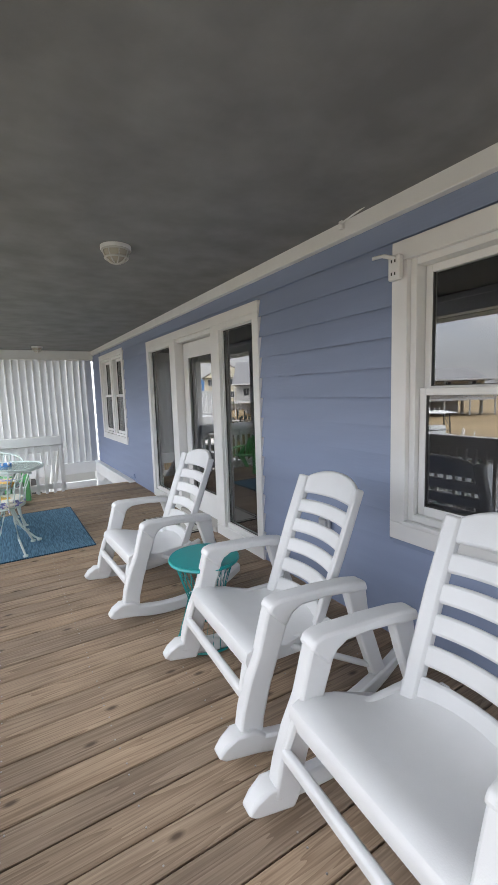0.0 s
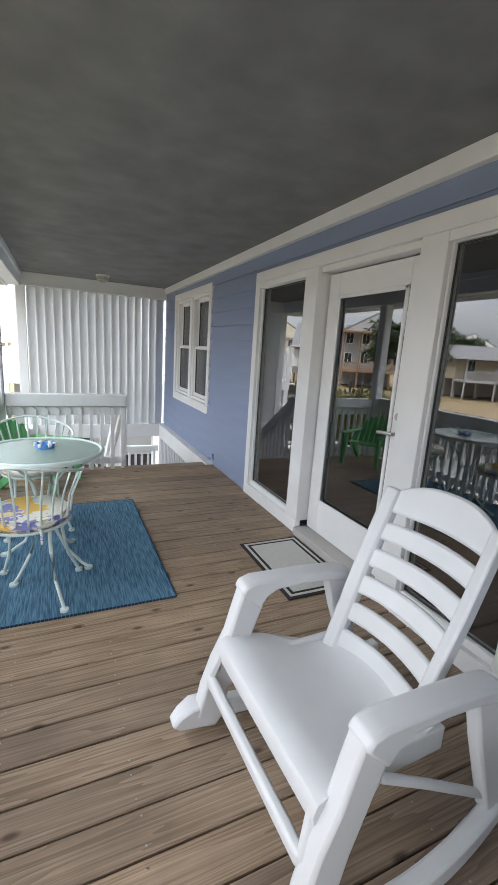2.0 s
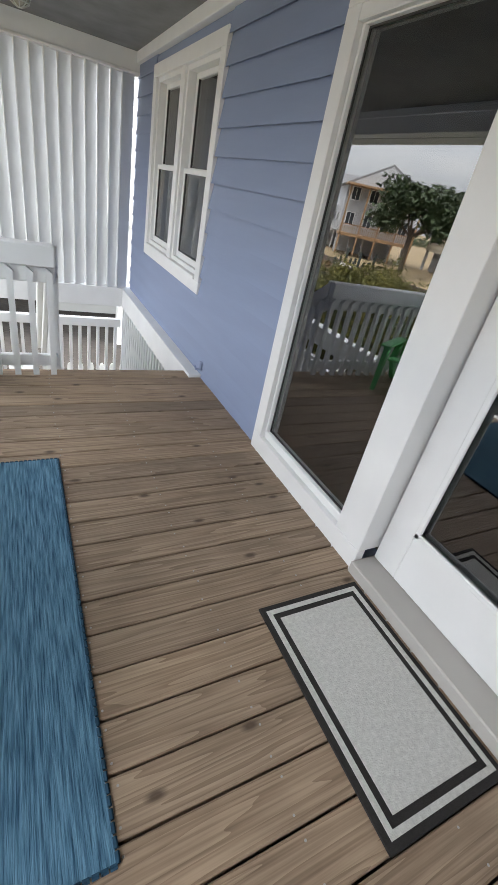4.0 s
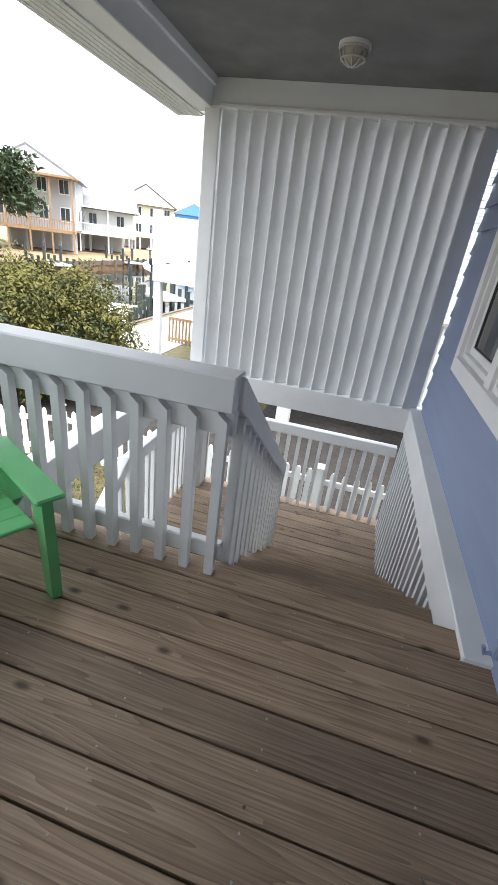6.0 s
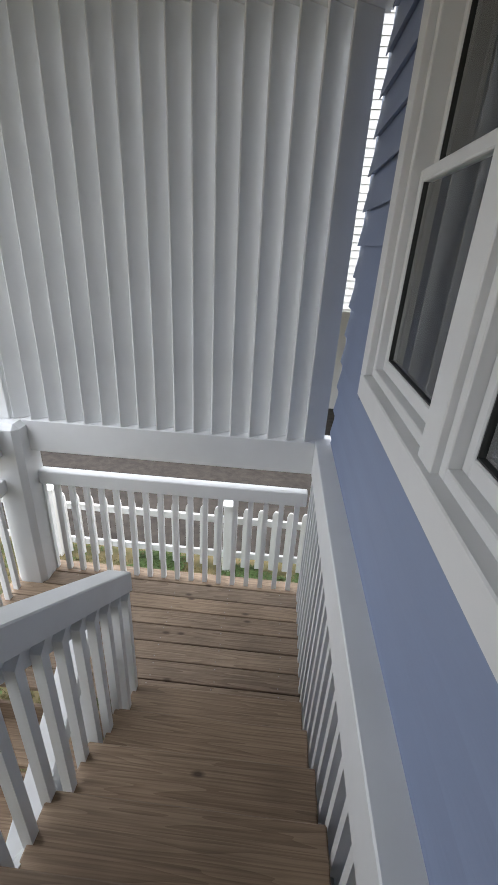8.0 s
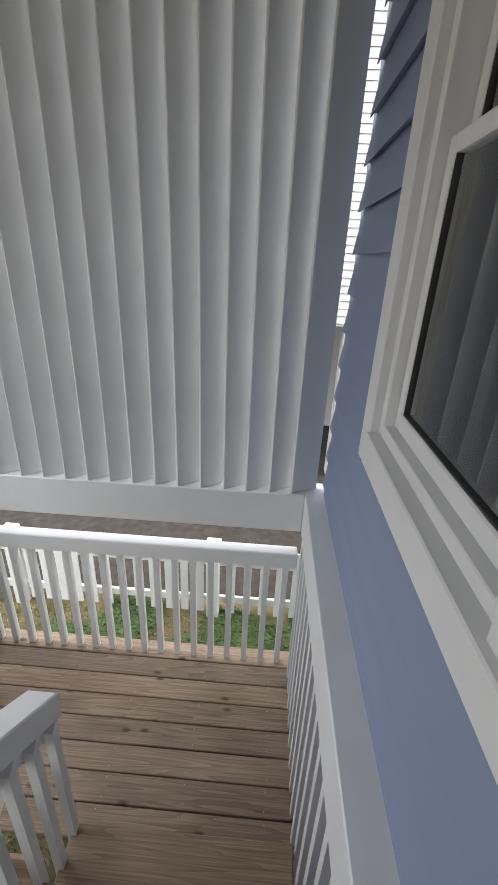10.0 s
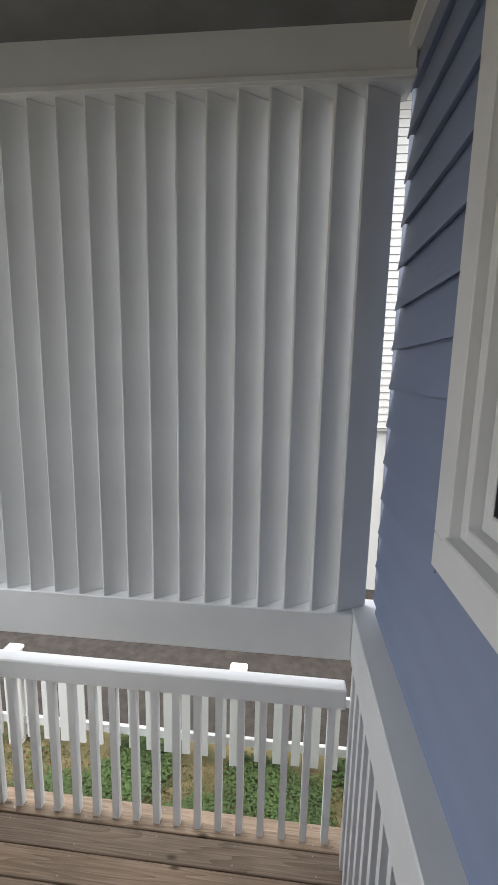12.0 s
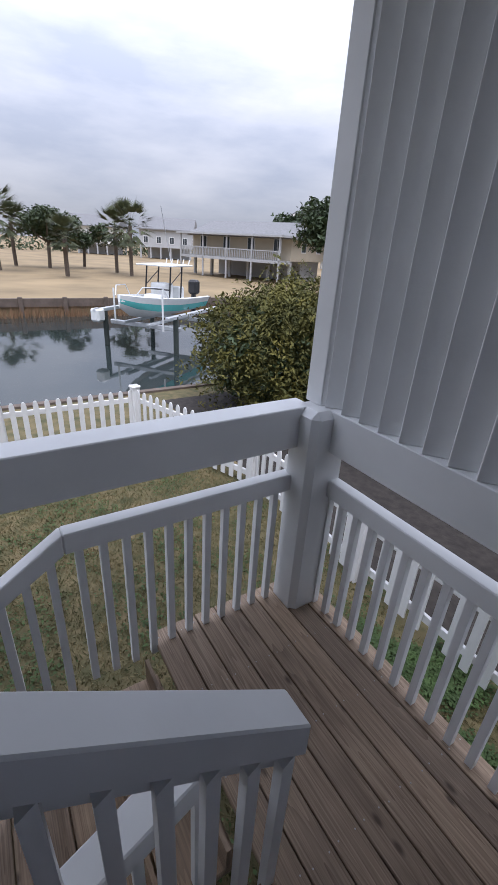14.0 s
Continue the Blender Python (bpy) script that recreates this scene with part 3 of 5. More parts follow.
railing("railing_landing_outer", "white landing railing beside the lower flight", (-0.22, 9.04, LAND), (-0.22, 7.74, LAND), 0, cap_z=0.91, cap_h=0.105, cap_w=0.08, bottom=False, foot=-0.06)
railing("railing_lower_outer", "white sloping rail of the lower stair flight", (-0.22, 7.738, LAND), (-0.22, 6.1, LAND - 1.64 * 0.70), 0, cap_z=0.91, cap_h=0.105, cap_w=0.08, bottom=False, drop=0.14)
railing("railing_lower_inner", "white sloping inner rail of the lower stair flight", (0.78, 8.00, LAND), (0.78, 6.5, LAND - 1.5 * 0.70), -1, cap_z=0.80, cap_h=0.11, bottom=False, drop=0.14)

# wall-side pickets below the band
e = empty("railing_wall_side", label="white pickets below the band beside the stair", category="railing", kind="structure")
y = 6.62
while y < 9.06:
    if y < LAND_Y:
        zf = -SLOPE * (y - EDGE) - 0.30
    else:
        zf = LAND - 0.04
    if -0.205 - zf > 0.05:
        piece(e, "baluster", baluster_mesh(-0.205 - zf, cut=0), (1.925, y, zf))
    y += 0.105

# ---------- louvered screen ----------
e = empty("louver_screen", label="white vertical slatted privacy screen", category="screen", kind="structure")
bm = B()
box(bm, -0.078, 0.078, -0.008, 0.008, 0.022, 2.139, 0.002)
slat = data("slat", bm, WHITE)
LX0, LX1, LN = -0.058, 1.893, 17
for i in range(LN):
    s = piece(e, "slat", slat, (LX0 + (LX1 - LX0) * i / (LN - 1), 9.125, 0))
    s.rotation_euler = (0, 0, radians(37 + 1.5 * math.sin(i * 2.1) - (9 if i == 16 else 0)))

# ---------- stairs ----------
e = empty("stair_upper", label="brown wooden stair flight down to the landing", category="stairs", kind="structure")
bm = B()
box(bm, -0.47, 0.47, 0, RUN + 0.035, -0.038, 0, 0.006)
tread = data("tread", bm, TREAD)
bm = B()
box(bm, -0.47, 0.47, 0, 0.02, -RISE, -0.039)
riser = data("riser", bm, TREAD)
for i in range(1, 7):
    piece(e, "tread", tread, (1.43, EDGE + RUN * (i - 1) - 0.005, -RISE * i))
for i in range(0, 7):
    piece(e, "riser", riser, (1.43, EDGE - 0.005 + RUN * i + 0.012, -RISE * i))
bm = B()
for x in (0.955, 1.905):
    prism(bm, [(EDGE, -0.05), (EDGE, -0.30), (LAND_Y, LAND - 0.25), (LAND_Y, LAND - 0.03)], 0.03, Matrix.Translation((x, 0, 0)) @ Matrix.Rotation(radians(90), 4, 'Z'))
part(e, "stringer", bm, WHITE)
e = empty("stair_lower", label="brown wooden lower stair flight to the yard", category="stairs", kind="structure")
for i in range(1, 8):
    piece(e, "tread", tread, (0.30, LAND_Y - RUN * i, LAND - RISE * i))
    piece(e, "riser", riser, (0.30, LAND_Y - RUN * (i - 1) - 0.03, LAND - RISE * (i - 1)))

bm = B()
# unseen sheet added below the joists, blocking light so the board gaps stay dark
box(bm, -0.384, 1.99, Y0, EDGE - 0.07, -0.30, -0.27)
for i in range(6):
    xx = -0.30 + i * 0.45
    box(bm, xx - 0.02, xx + 0.02, Y0, EDGE - 0.07, -0.27, -0.036)
structure("trim_joists", bm, BULK, "dark timber joists under the deck, with an added unseen sheet that keeps the gaps dark", "joists")

# ---------- deck boards ----------
PITCH, BW = 0.1365, 0.1295


def boards(name, label, x0, x1, ya, yb, z):
    e = empty(name, label=label, category="floor", kind="structure")
    bm = B()
    box(bm, x0, x1, -BW / 2, BW / 2, -0.034, 0, 0.004)
    me = data("plank", bm, DECK)
    y = yb - BW / 2
    r = random.Random(4)
    bn = B()
    while y > ya:
        piece(e, "plank", me, (0, y, z + r.uniform(-0.0012, 0.0012)))
        xn = x0 + 0.06
        while xn < x1 - 0.03:
            for dy in (-0.042, 0.042):
                disc(bn, 0.0036, z, z + 0.0018, 6, Matrix.Translation((xn + r.uniform(-0.008, 0.008), y + dy, 0)))
            xn += 0.405
        y -= PITCH
    tagged(part(e, "nail", bn, NAIL), kind="stuff")
    return e


# ---------- bulkhead lamps ----------
def bulkhead():
    e = empty("ceiling_lamp", label="round caged bulkhead lamp on the porch ceiling, unlit", category="lamp", group="porch ceiling lamps")
    bm = B()
    disc(bm, 0.095, -0.03, 0, 36)
    part(e, "base", bm, TRIM)
    bm = B()
    bmesh.ops.create_uvsphere(bm, u_segments=28, v_segments=14, radius=0.076, matrix=Matrix.Translation((0, 0, -0.03)) @ Matrix.Diagonal((1, 1, 1.0, 1)))
    part(e, "globe", bm, LAMPGLASS, True)
    bm = B()
    for k in range(4):
        a = math.pi * k / 4
        tube(bm, [(0.084 * math.cos(t) * math.cos(a), 0.084 * math.cos(t) * math.sin(a), -0.03 - 0.084 * math.sin(t)) for t in [math.pi * j / 12 for j in range(13)]], 0.0042, 6)
    for zz, rr in ((-0.035, 0.086), (-0.08, 0.07)):
        tube(bm, [(rr * math.cos(2 * math.pi * j / 28), rr * math.sin(2 * math.pi * j / 28), zz) for j in range(29)], 0.006, 6)
    part(e, "cage", bm, CAGE, True)
    return e


lamp = bulkhead()
lamp.matrix_world = pose(0.925, 2.555, CEIL_Z)
copy_thing(lamp, pose(0.91, 8.41, CEIL_Z))

# ---------- rocking chairs ----------
def rocking_chair():
    e = empty("rocking_chair", label="white moulded resin rocking chair with a slatted back", category="chair", group="rocking chairs on the porch")
    # local: x forward, y to the left
    W = 0.325
    R = 1.15
    for s in (-1, 1):
        y = s * W
        # rocker, bowed outwards in plan
        bm = B()
        lo, hi = [], []
        for k in range(21):
            u = -0.50 + 0.86 * k / 20
            z = R - math.sqrt(R * R - u * u)
            lo.append((u, z))
            hi.append((u, z + 0.072 - 0.02 * max(0.0, (-u - 0.3) / 0.2)))
        vs = prism(bm, lo + hi[::-1], 0.050)
        for v in vs:
            v.co.y += y + s * 0.035 * (1 - (v.co.x / 0.45) ** 2)
        # blunt hoof at the front end
        hoof = [(0.435, 0.075), (0.405, 0.052), (0.27, 0.034), (0.235, 0.095), (0.285, 0.128), (0.36, 0.135), (0.405, 0.112)]
        vs = prism(bm, hoof, 0.082)
        for v in vs:
            v.co.y *= 1.0 if v.co.x < 0.38 else 0.72
            v.co.y += y + s * 0.008
        part(e, "rocker", bm, RESIN)
        bm = B()
        vs = prism(bm, [(0.345, 0.09), (0.325, 0.20), (0.29, 0.31), (0.245, 0.41), (0.215, 0.52), (0.196, 0.585), (0.10, 0.575), (0.115, 0.50), (0.15, 0.40), (0.20, 0.27), (0.235, 0.15), (0.245, 0.07)], 0.060)
        for v in vs:
            v.co.y += y - s * 0.012 * min(1, v.co.z / 0.4)
        part(e, "leg", bm, RESIN)
        bm = B()
        vs = prism(bm, [(-0.40, 0.12), (-0.335, 0.095), (-0.22, 0.40), (-0.17, 0.56), (-0.275, 0.572), (-0.30, 0.40)], 0.046)
        for v in vs:
            v.co.y += y
        tube(bm, [(-0.335, y, 0.15), (-0.10, y - s * 0.03, 0.27), (0.06, y - s * 0.05, 0.345)], 0.016, 6)
        part(e, "leg", bm, RESIN)
        bm = B()
        prism(bm, [(0.205, 0.565), (0.190, 0.592), (0.15, 0.603), (-0.05, 0.596), (-0.20, 0.584), (-0.275, 0.570), (-0.285, 0.53), (-0.20, 0.535), (-0.17, 0.545), (-0.05, 0.556), (0.06, 0.556), (0.10, 0.535), (0.13, 0.49)], 0.078, Matrix.Translation((0, y - s * 0.008, 0)))
        part(e, "armrest", bm, RESIN)
    # seat shell
    bm = B()
    prof = [(0.275, 0.325), (0.285, 0.365), (0.275, 0.395), (0.245, 0.408), (0.19, 0.402), (0.10, 0.375), (-0.02, 0.350), (-0.12, 0.345), (-0.17, 0.375), (-0.19, 0.36), (-0.14, 0.315), (-0.02, 0.315), (0.10, 0.335), (0.20, 0.365), (0.25, 0.37)]
    for v in prism(bm, prof, 0.60):
        v.co.y *= 1.0 if v.co.x > 0.08 else 0.80
    box(bm, -0.22, 0.20, -0.245, -0.22, 0.28, 0.36, 0.004)
    box(bm, -0.22, 0.20, 0.22, 0.245, 0.28, 0.36, 0.004)
    part(e, "seat", bm, RESIN)
    bm = B()
    box(bm, 0.285, 0.318, -0.30, 0.30, 0.225, 0.268, 0.008)
    for s in (-1, 1):
        tube(bm, [(0.30, s * 0.295, 0.25), (0.265, s * 0.275, 0.375)], 0.016, 6)
    part(e, "stretcher", bm, RESIN)
    # back: local frame rising along q, curved across
    tilt = radians(22)
    base = Vector((-0.115, 0, 0.32))

    def at(v, q, d):
        bow = 0.04 * (1 - (v / 0.24) ** 2)
        return base + Vector((-math.sin(tilt), 0, math.cos(tilt))) * q + Vector((math.cos(tilt), 0, math.sin(tilt))) * (d - bow) + Vector((0, v, 0))

    def half(q):
        return 0.212 + 0.015 * min(1, q / 0.4)

    def sheet(bm, v0, v1, qa, qb, n=8, th=0.026):
        """A curved slab between two edge functions of v."""
        grid = []
        for i in range(n + 1):
            v = v0 + (v1 - v0) * i / n
            grid.append([bm.verts.new(at(v, qa(v), -th / 2)), bm.verts.new(at(v, qb(v), -th / 2)), bm.verts.new(at(v, qb(v), th / 2)), bm.verts.new(at(v, qa(v), th / 2))])
        for a, b in zip(grid, grid[1:]):
            for k in range(4):
                bm.faces.new((a[k], b[k], b[(k + 1) % 4], a[(k + 1) % 4]))
        bm.faces.new(grid[0][::-1])
        bm.faces.new(grid[-1])

    for s in (-1, 1):
        bm = B()
        n = 10
        rings = []
        for i in range(n + 1):
            q = 0.66 * i / n
            vo = s * half(q)
            vi = vo - s * 0.05
            rings.append([bm.verts.new(at(vo, q, -0.022)), bm.verts.new(at(vi, q, -0.02)), bm.verts.new(at(vi, q, 0.02)), bm.verts.new(at(vo, q, 0.03))])
        for a, b in zip(rings, rings[1:]):
            for k in range(4):
                bm.faces.new((a[k], b[k], b[(k + 1) % 4], a[(k + 1) % 4]))
        bm.faces.new(rings[0][::-1])
        bm.faces.new(rings[-1])
        part(e, "stile", bm, RESIN)
    bow = lambda c: (lambda v: c + 0.022 * (1 - (v / 0.22) ** 2))
    for c, h in ((0.0, 0.10), (0.135, 0.072), (0.242, 0.072), (0.349, 0.072), (0.456, 0.072)):
        bm = B()
        sheet(bm, -0.19, 0.19, bow(c), bow(c + h))
        part(e, "slat", bm, RESIN, True)
    bm = B()
    crest = lambda v: 0.662 + 0.055 * (1 - (abs(v) / 0.185) ** 2.4) if abs(v) < 0.185 else 0.655
    sheet(bm, -0.22, 0.22, bow(0.562), crest, 16)
    part(e, "crest_rail", bm, RESIN, True)
    for o in e.children:
        md = o.modifiers.new("round", 'BEVEL')
        md.width, md.segments, md.limit_method, md.angle_limit = 0.010, 2, 'ANGLE', radians(35)
        o.data.shade_smooth()
        o.data.set_sharp_from_angle(angle=radians(60))
    return e


chair = rocking_chair()
chair.matrix_world = pose(1.075, 2.585, 0, 0, 0, 182)
copy_thing(chair, pose(1.215, 1.325, 0, 0, 0, 177))
copy_thing(chair, pose(1.165, 0.425, 0, 0, 0, 177))


# ---------- teal side table ----------
def side_table():
    e = empty("side_table", label="teal metal drum side table with a wire hourglass base", category="table")
    bm = B()
    disc(bm, 0.190, 0.475, 0.490, 56)
    tube(bm, [(0.188 * math.cos(2 * math.pi * j / 56), 0.188 * math.sin(2 * math.pi * j / 56), 0.478) for j in range(57)], 0.009, 6)
    part(e, "top", bm, TEAL, True)
    bm = B()
    for zz, rr in ((0.012, 0.165), (0.25, 0.095), (0.465, 0.165)):
        tube(bm, [(rr * math.cos(2 * math.pi * j / 40), rr * math.sin(2 * math.pi * j / 40), zz) for j in range(41)], 0.006, 6)
    for k in range(24):
        a = 2 * math.pi * k / 24
        tube(bm, [(0.165 * math.cos(a), 0.165 * math.sin(a), 0.012), (0.097 * math.cos(a + 0.35), 0.097 * math.sin(a + 0.35), 0.25), (0.165 * math.cos(a + 0.7), 0.165 * math.sin(a + 0.7), 0.468)], 0.0028, 5)
    part(e, "base", bm, TEAL, True)
    return e


st = side_table()
st.matrix_world = pose(1.105, 1.81, 0)

# ---------- rug and mat ----------
e = empty("rug", label="blue woven outdoor rug lying under the table", category="rug")
bm = B()
r = random.Random(2)
box(bm, -0.28, 0.87, 3.77, 5.375, 0.0, 0.009)
bmesh.ops.subdivide_edges(bm, edges=bm.edges[:], cuts=12, use_grid_fill=True)
for v in bm.verts:
    if v.co.z > 0.005:
        v.co.z += 0.0015 * noise.noise(Vector((v.co.x * 3, v.co.y * 3, 0)))
part(e, "pile", bm, RUG)
bm = B()
for a, b in (((-0.283, 3.767), (0.873, 3.767)), ((0.873, 3.767), (0.873, 5.378)), ((0.873, 5.378), (-0.283, 5.378)), ((-0.283, 5.378), (-0.283, 3.767))):
    k = 60
    for i in range(k):
        p = Vector(a).lerp(Vector(b), (i + 0.1) / k)
        q = Vector(a).lerp(Vector(b), (i + 0.9) / k)
        tube(bm, [(p.x, p.y, 0.006), (q.x, q.y, 0.006)], 0.006, 5)
part(e, "binding", bm, RUGEDGE)

e = empty("doormat", label="pale doormat with two black border lines", category="doormat")
mx0, mx1, my0, my1 = 1.475, 1.94, 3.53, 4.27
bm = B()
box(bm, mx0, mx1, my0, my1, 0.0, 0.008, 0.002)
part(e, "mat", bm, MATBLACK)
bm = B()
for i, (p, q) in enumerate(((0.022, 0.040), (0.062, None))):
    if q:
        box(bm, mx0 + p, mx1 - p, my0 + p, my0 + q, 0.008, 0.0105)
        box(bm, mx0 + p, mx1 - p, my1 - q, my1 - p, 0.008, 0.0105)
        box(bm, mx0 + p, mx0 + q, my0 + q, my1 - q, 0.008, 0.0105)
        box(bm, mx1 - q, mx1 - p, my0 + q, my1 - q, 0.008, 0.0105)
    else:
        box(bm, mx0 + p, mx1 - p, my0 + p, my1 - p, 0.008, 0.0105)
part(e, "weave", bm, MATWHITE)


# ---------- bistro table and chairs ----------
def bistro_table():
    e = empty("bistro_table", label="round frosted glass bistro table with curved mint iron legs", category="table")
    bm = B()
    disc(bm, 0.335, 0.716, 0.728, 64)
    part(e, "top", bm, TABLEGLASS)
    bm = B()
    tube(bm, [(0.342 * math.cos(2 * math.pi * j / 64), 0.342 * math.sin(2 * math.pi * j / 64), 0.720) for j in range(65)], 0.0, 8, (0.012, 0.016))
    part(e, "rim", bm, IRON, True)
    for k in range(4):
        a = math.pi / 4 + math.pi / 2 * k
        bm = B()
        pts = [(0.31, 0.705), (0.20, 0.66), (0.09, 0.55), (0.045, 0.42), (0.06, 0.27), (0.14, 0.12), (0.25, 0.03), (0.29, 0.012)]
        tube(bm, [(q * math.cos(a), q * math.sin(a), z) for q, z in pts], 0.0095, 8)
        disc(bm, 0.024, 0.0, 0.014, 14, Matrix.Translation((0.29 * math.cos(a), 0.29 * math.sin(a), 0)))
        part(e, "leg", bm, IRON, True)
    bm = B()
    tube(bm, [(0.05 * math.cos(2 * math.pi * j / 24), 0.05 * math.sin(2 * math.pi * j / 24), 0.42) for j in range(25)], 0.007, 6)
    part(e, "ring", bm, IRON, True)
    return e


def bistro_chair():
    e = empty("bistro_chair", label="mint wrought iron barrel-back chair", category="chair", group="chairs round the bistro table")
    # faces +x
    bm = B()
    ring = lambda rr, z, n=36, a0=0, a1=2 * math.pi: [(rr * math.cos(a0 + (a1 - a0) * j / n), rr * math.sin(a0 + (a1 - a0) * j / n), z) for j in range(n + 1)]
    tube(bm, ring(0.205, 0.43), 0.009, 7)
    for k in range(-4, 5):
        h = math.sqrt(max(0.0, 0.205 ** 2 - (k * 0.045) ** 2))
        tube(bm, [(k * 0.045, -h, 0.43), (k * 0.045, h, 0.43)], 0.004, 5)
    part(e, "seat", bm, IRON, True)
    bm = B()
    a0, a1 = radians(72), radians(288)
    top = [(0.265 * math.cos(a), 0.275 * math.sin(a), 0.79 - 0.10 * (abs(math.sin((a - math.pi) / 2)) ** 1.5) * 1.4) for a in [a0 + (a1 - a0) * j / 30 for j in range(31)]]
    tube(bm, top, 0.0085, 7)
    part(e, "back_rim", bm, IRON, True)
    for j in range(15):
        a = a0 + (a1 - a0) * j / 14
        t = Vector((0.265 * math.cos(a), 0.275 * math.sin(a), 0.79 - 0.14 * (abs(math.sin((a - math.pi) / 2)) ** 1.5)))
        b = Vector((0.203 * math.cos(a), 0.203 * math.sin(a), 0.43))
        mid = b.lerp(t, 0.5) * 1.0
        mid.x *= 0.93
        mid.y *= 0.93
        bm = B()
        tube(bm, [b, mid, t], 0.0055, 6)
        part(e, "spindle", bm, IRON, True)
    for a in (45, 135, 225, 315):
        c, s = math.cos(radians(a)), math.sin(radians(a))
        bm = B()
        tube(bm, [(0.19 * c, 0.19 * s, 0.43), (0.195 * c, 0.195 * s, 0.30), (0.225 * c, 0.225 * s, 0.15), (0.295 * c, 0.295 * s, 0.012)], 0.0095, 7)
        disc(bm, 0.022, 0.0, 0.014, 12, Matrix.Translation((0.295 * c, 0.295 * s, 0)))
        part(e, "leg", bm, IRON, True)
    return e


def cushion():
    bm = B()
    disc(bm, 0.215, -0.028, 0.028, 40)
    bmesh.ops.bevel(bm, geom=[q for q in bm.edges if abs(q.verts[0].co.z - q.verts[1].co.z) < 1e-5], offset=0.02, segments=3, affect='EDGES')
    for v in bm.verts:
        d = math.hypot(v.co.x, v.co.y)
        v.co.z += 0.006 * noise.noise(v.co * 14)
    tube(bm, [(-0.19, 0.10, -0.01), (-0.23, 0.12, -0.02), (-0.25, 0.09, -0.07)], 0.006, 5)
    tube(bm, [(-0.19, -0.10, -0.01), (-0.23, -0.12, -0.02), (-0.26, -0.13, -0.06)], 0.006, 5)
    return tagged(new("seat_cushion", data("seat_cushion", bm, CUSH, True)), "round flowered yellow and blue cushion on an iron chair", "cushion", "chair cushions")


bt = bistro_table()
bt.matrix_world = pose(0.19, 4.39, 0.009, 0, 0, 12)
bc = bistro_chair()
bc.matrix_world = pose(0.13, 4.06, 0.009, 0, 0, 78)
copy_thing(bc, pose(0.11, 5.0, 0.009, 0, 0, -80))
cu = cushion()
cu.matrix_world = pose(0.13, 4.06, 0.472, 0, 0, 78)
copy_thing(cu, pose(0.11, 5.0, 0.472, 0, 0, -80))

e = empty("ashtray", pose(0.21, 4.45, 0.737), label="small blue and white glazed ashtray on the table", category="ashtray")
bm = B()
prof = [(0.0, 0.004), (0.042, 0.004), (0.05, 0.028), (0.056, 0.028), (0.052, 0.0)]
n = 20
rings = [[bm.verts.new((q * math.cos(2 * math.pi * k / n), q * math.sin(2 * math.pi * k / n), z)) for k in range(n)] for q, z in prof[1:]]
for a, b in zip(rings, rings[1:]):
    for k in range(n):
        bm.faces.new((a[k], a[(k + 1) % n], b[(k + 1) % n], b[k]))
bm.faces.new(rings[0])
bm.faces.new(rings[-1][::-1])
part(e, "bowl", bm, BLUESIDE, True)
for k in range(6):
    a = 2 * math.pi * k / 6
    bm = B()
    box(bm, 0.044, 0.062, -0.01, 0.01, 0.012, 0.033, 0.003, Matrix.Rotation(a, 4, 'Z'))
    part(e, "notch", bm, TRIM)


# ---------- green garden chair ----------
def garden_chair():
    e = empty("garden_chair", label="green plastic slatted garden chair in the deck corner", category="chair")
    bm = B()
    for k in range(5):
        box(bm, -0.20 + k * 0.09, -0.12 + k * 0.09, -0.23, 0.23, 0.33 + 0.012 * k, 0.35 + 0.012 * k, 0.005)
    part(e, "seat", bm, GREEN)
    for k in range(6):
        v = -0.20 + 0.08 * k
        h = 0.84 - 0.10 * (abs(v) / 0.2) ** 2
        bm = B()
        box(bm, -0.012, 0.012, v - 0.033, v + 0.033, 0, h - 0.32, 0.006, Matrix.Translation((-0.20, 0, 0.32)) @ Matrix.Rotation(radians(-20), 4, 'Y'))
        part(e, "slat", bm, GREEN)
    for s in (-1, 1):
        bm = B()
        box(bm, -0.26, 0.32, s * 0.27 - 0.055, s * 0.27 + 0.055, 0.535, 0.56, 0.008)
        part(e, "armrest", bm, GREEN)
        bm = B()
        prism(bm, [(0.25, 0), (0.31, 0), (0.30, 0.535), (0.20, 0.535)], 0.04, Matrix.Translation((0, s * 0.26, 0)))
        prism(bm, [(-0.36, 0), (-0.29, 0), (0.0, 0.36), (-0.20, 0.535), (-0.25, 0.535), (-0.15, 0.33)], 0.04, Matrix.Translation((0, s * 0.26, 0)))
        part(e, "leg", bm, GREEN)
    return e


gc = garden_chair()
for o in gc.children:
    o.data.transform(Matrix.Diagonal((0.9, 0.9, 0.76, 1)))
gc.matrix_world = pose(0.122, 6.043, 0, 0, 0, -28)

# ---------- small fittings ----------
e = empty("outlet_box", pose(WALL - 0.03, 1.225, 1.975), label="white two-socket outlet box on the window casing", category="outlet")
bm = B()
box(bm, -0.035, 0.0, -0.035, 0.035, -0.06, 0.06, 0.006)
part(e, "body", bm, TRIM)
for zz in (-0.03, 0.03):
    bm = B()
    for yy in (-0.01, 0.01):
        box(bm, -0.0375, -0.034, yy - 0.003, yy + 0.003, zz - 0.007, zz + 0.007)
    part(e, "socket", bm, GASKET)
bm = B()
tube(bm, [(WALL - 0.06, 1.225, 2.02), (WALL - 0.11, 1.25, 2.03), (WALL - 0.15, 1.28, 2.02)], 0.0, 8, (0.022, 0.007))
tagged(new("lamp_bracket", data("lamp_bracket", bm, TRIM, True)), "small white bracket beside the outlet box", "bracket")
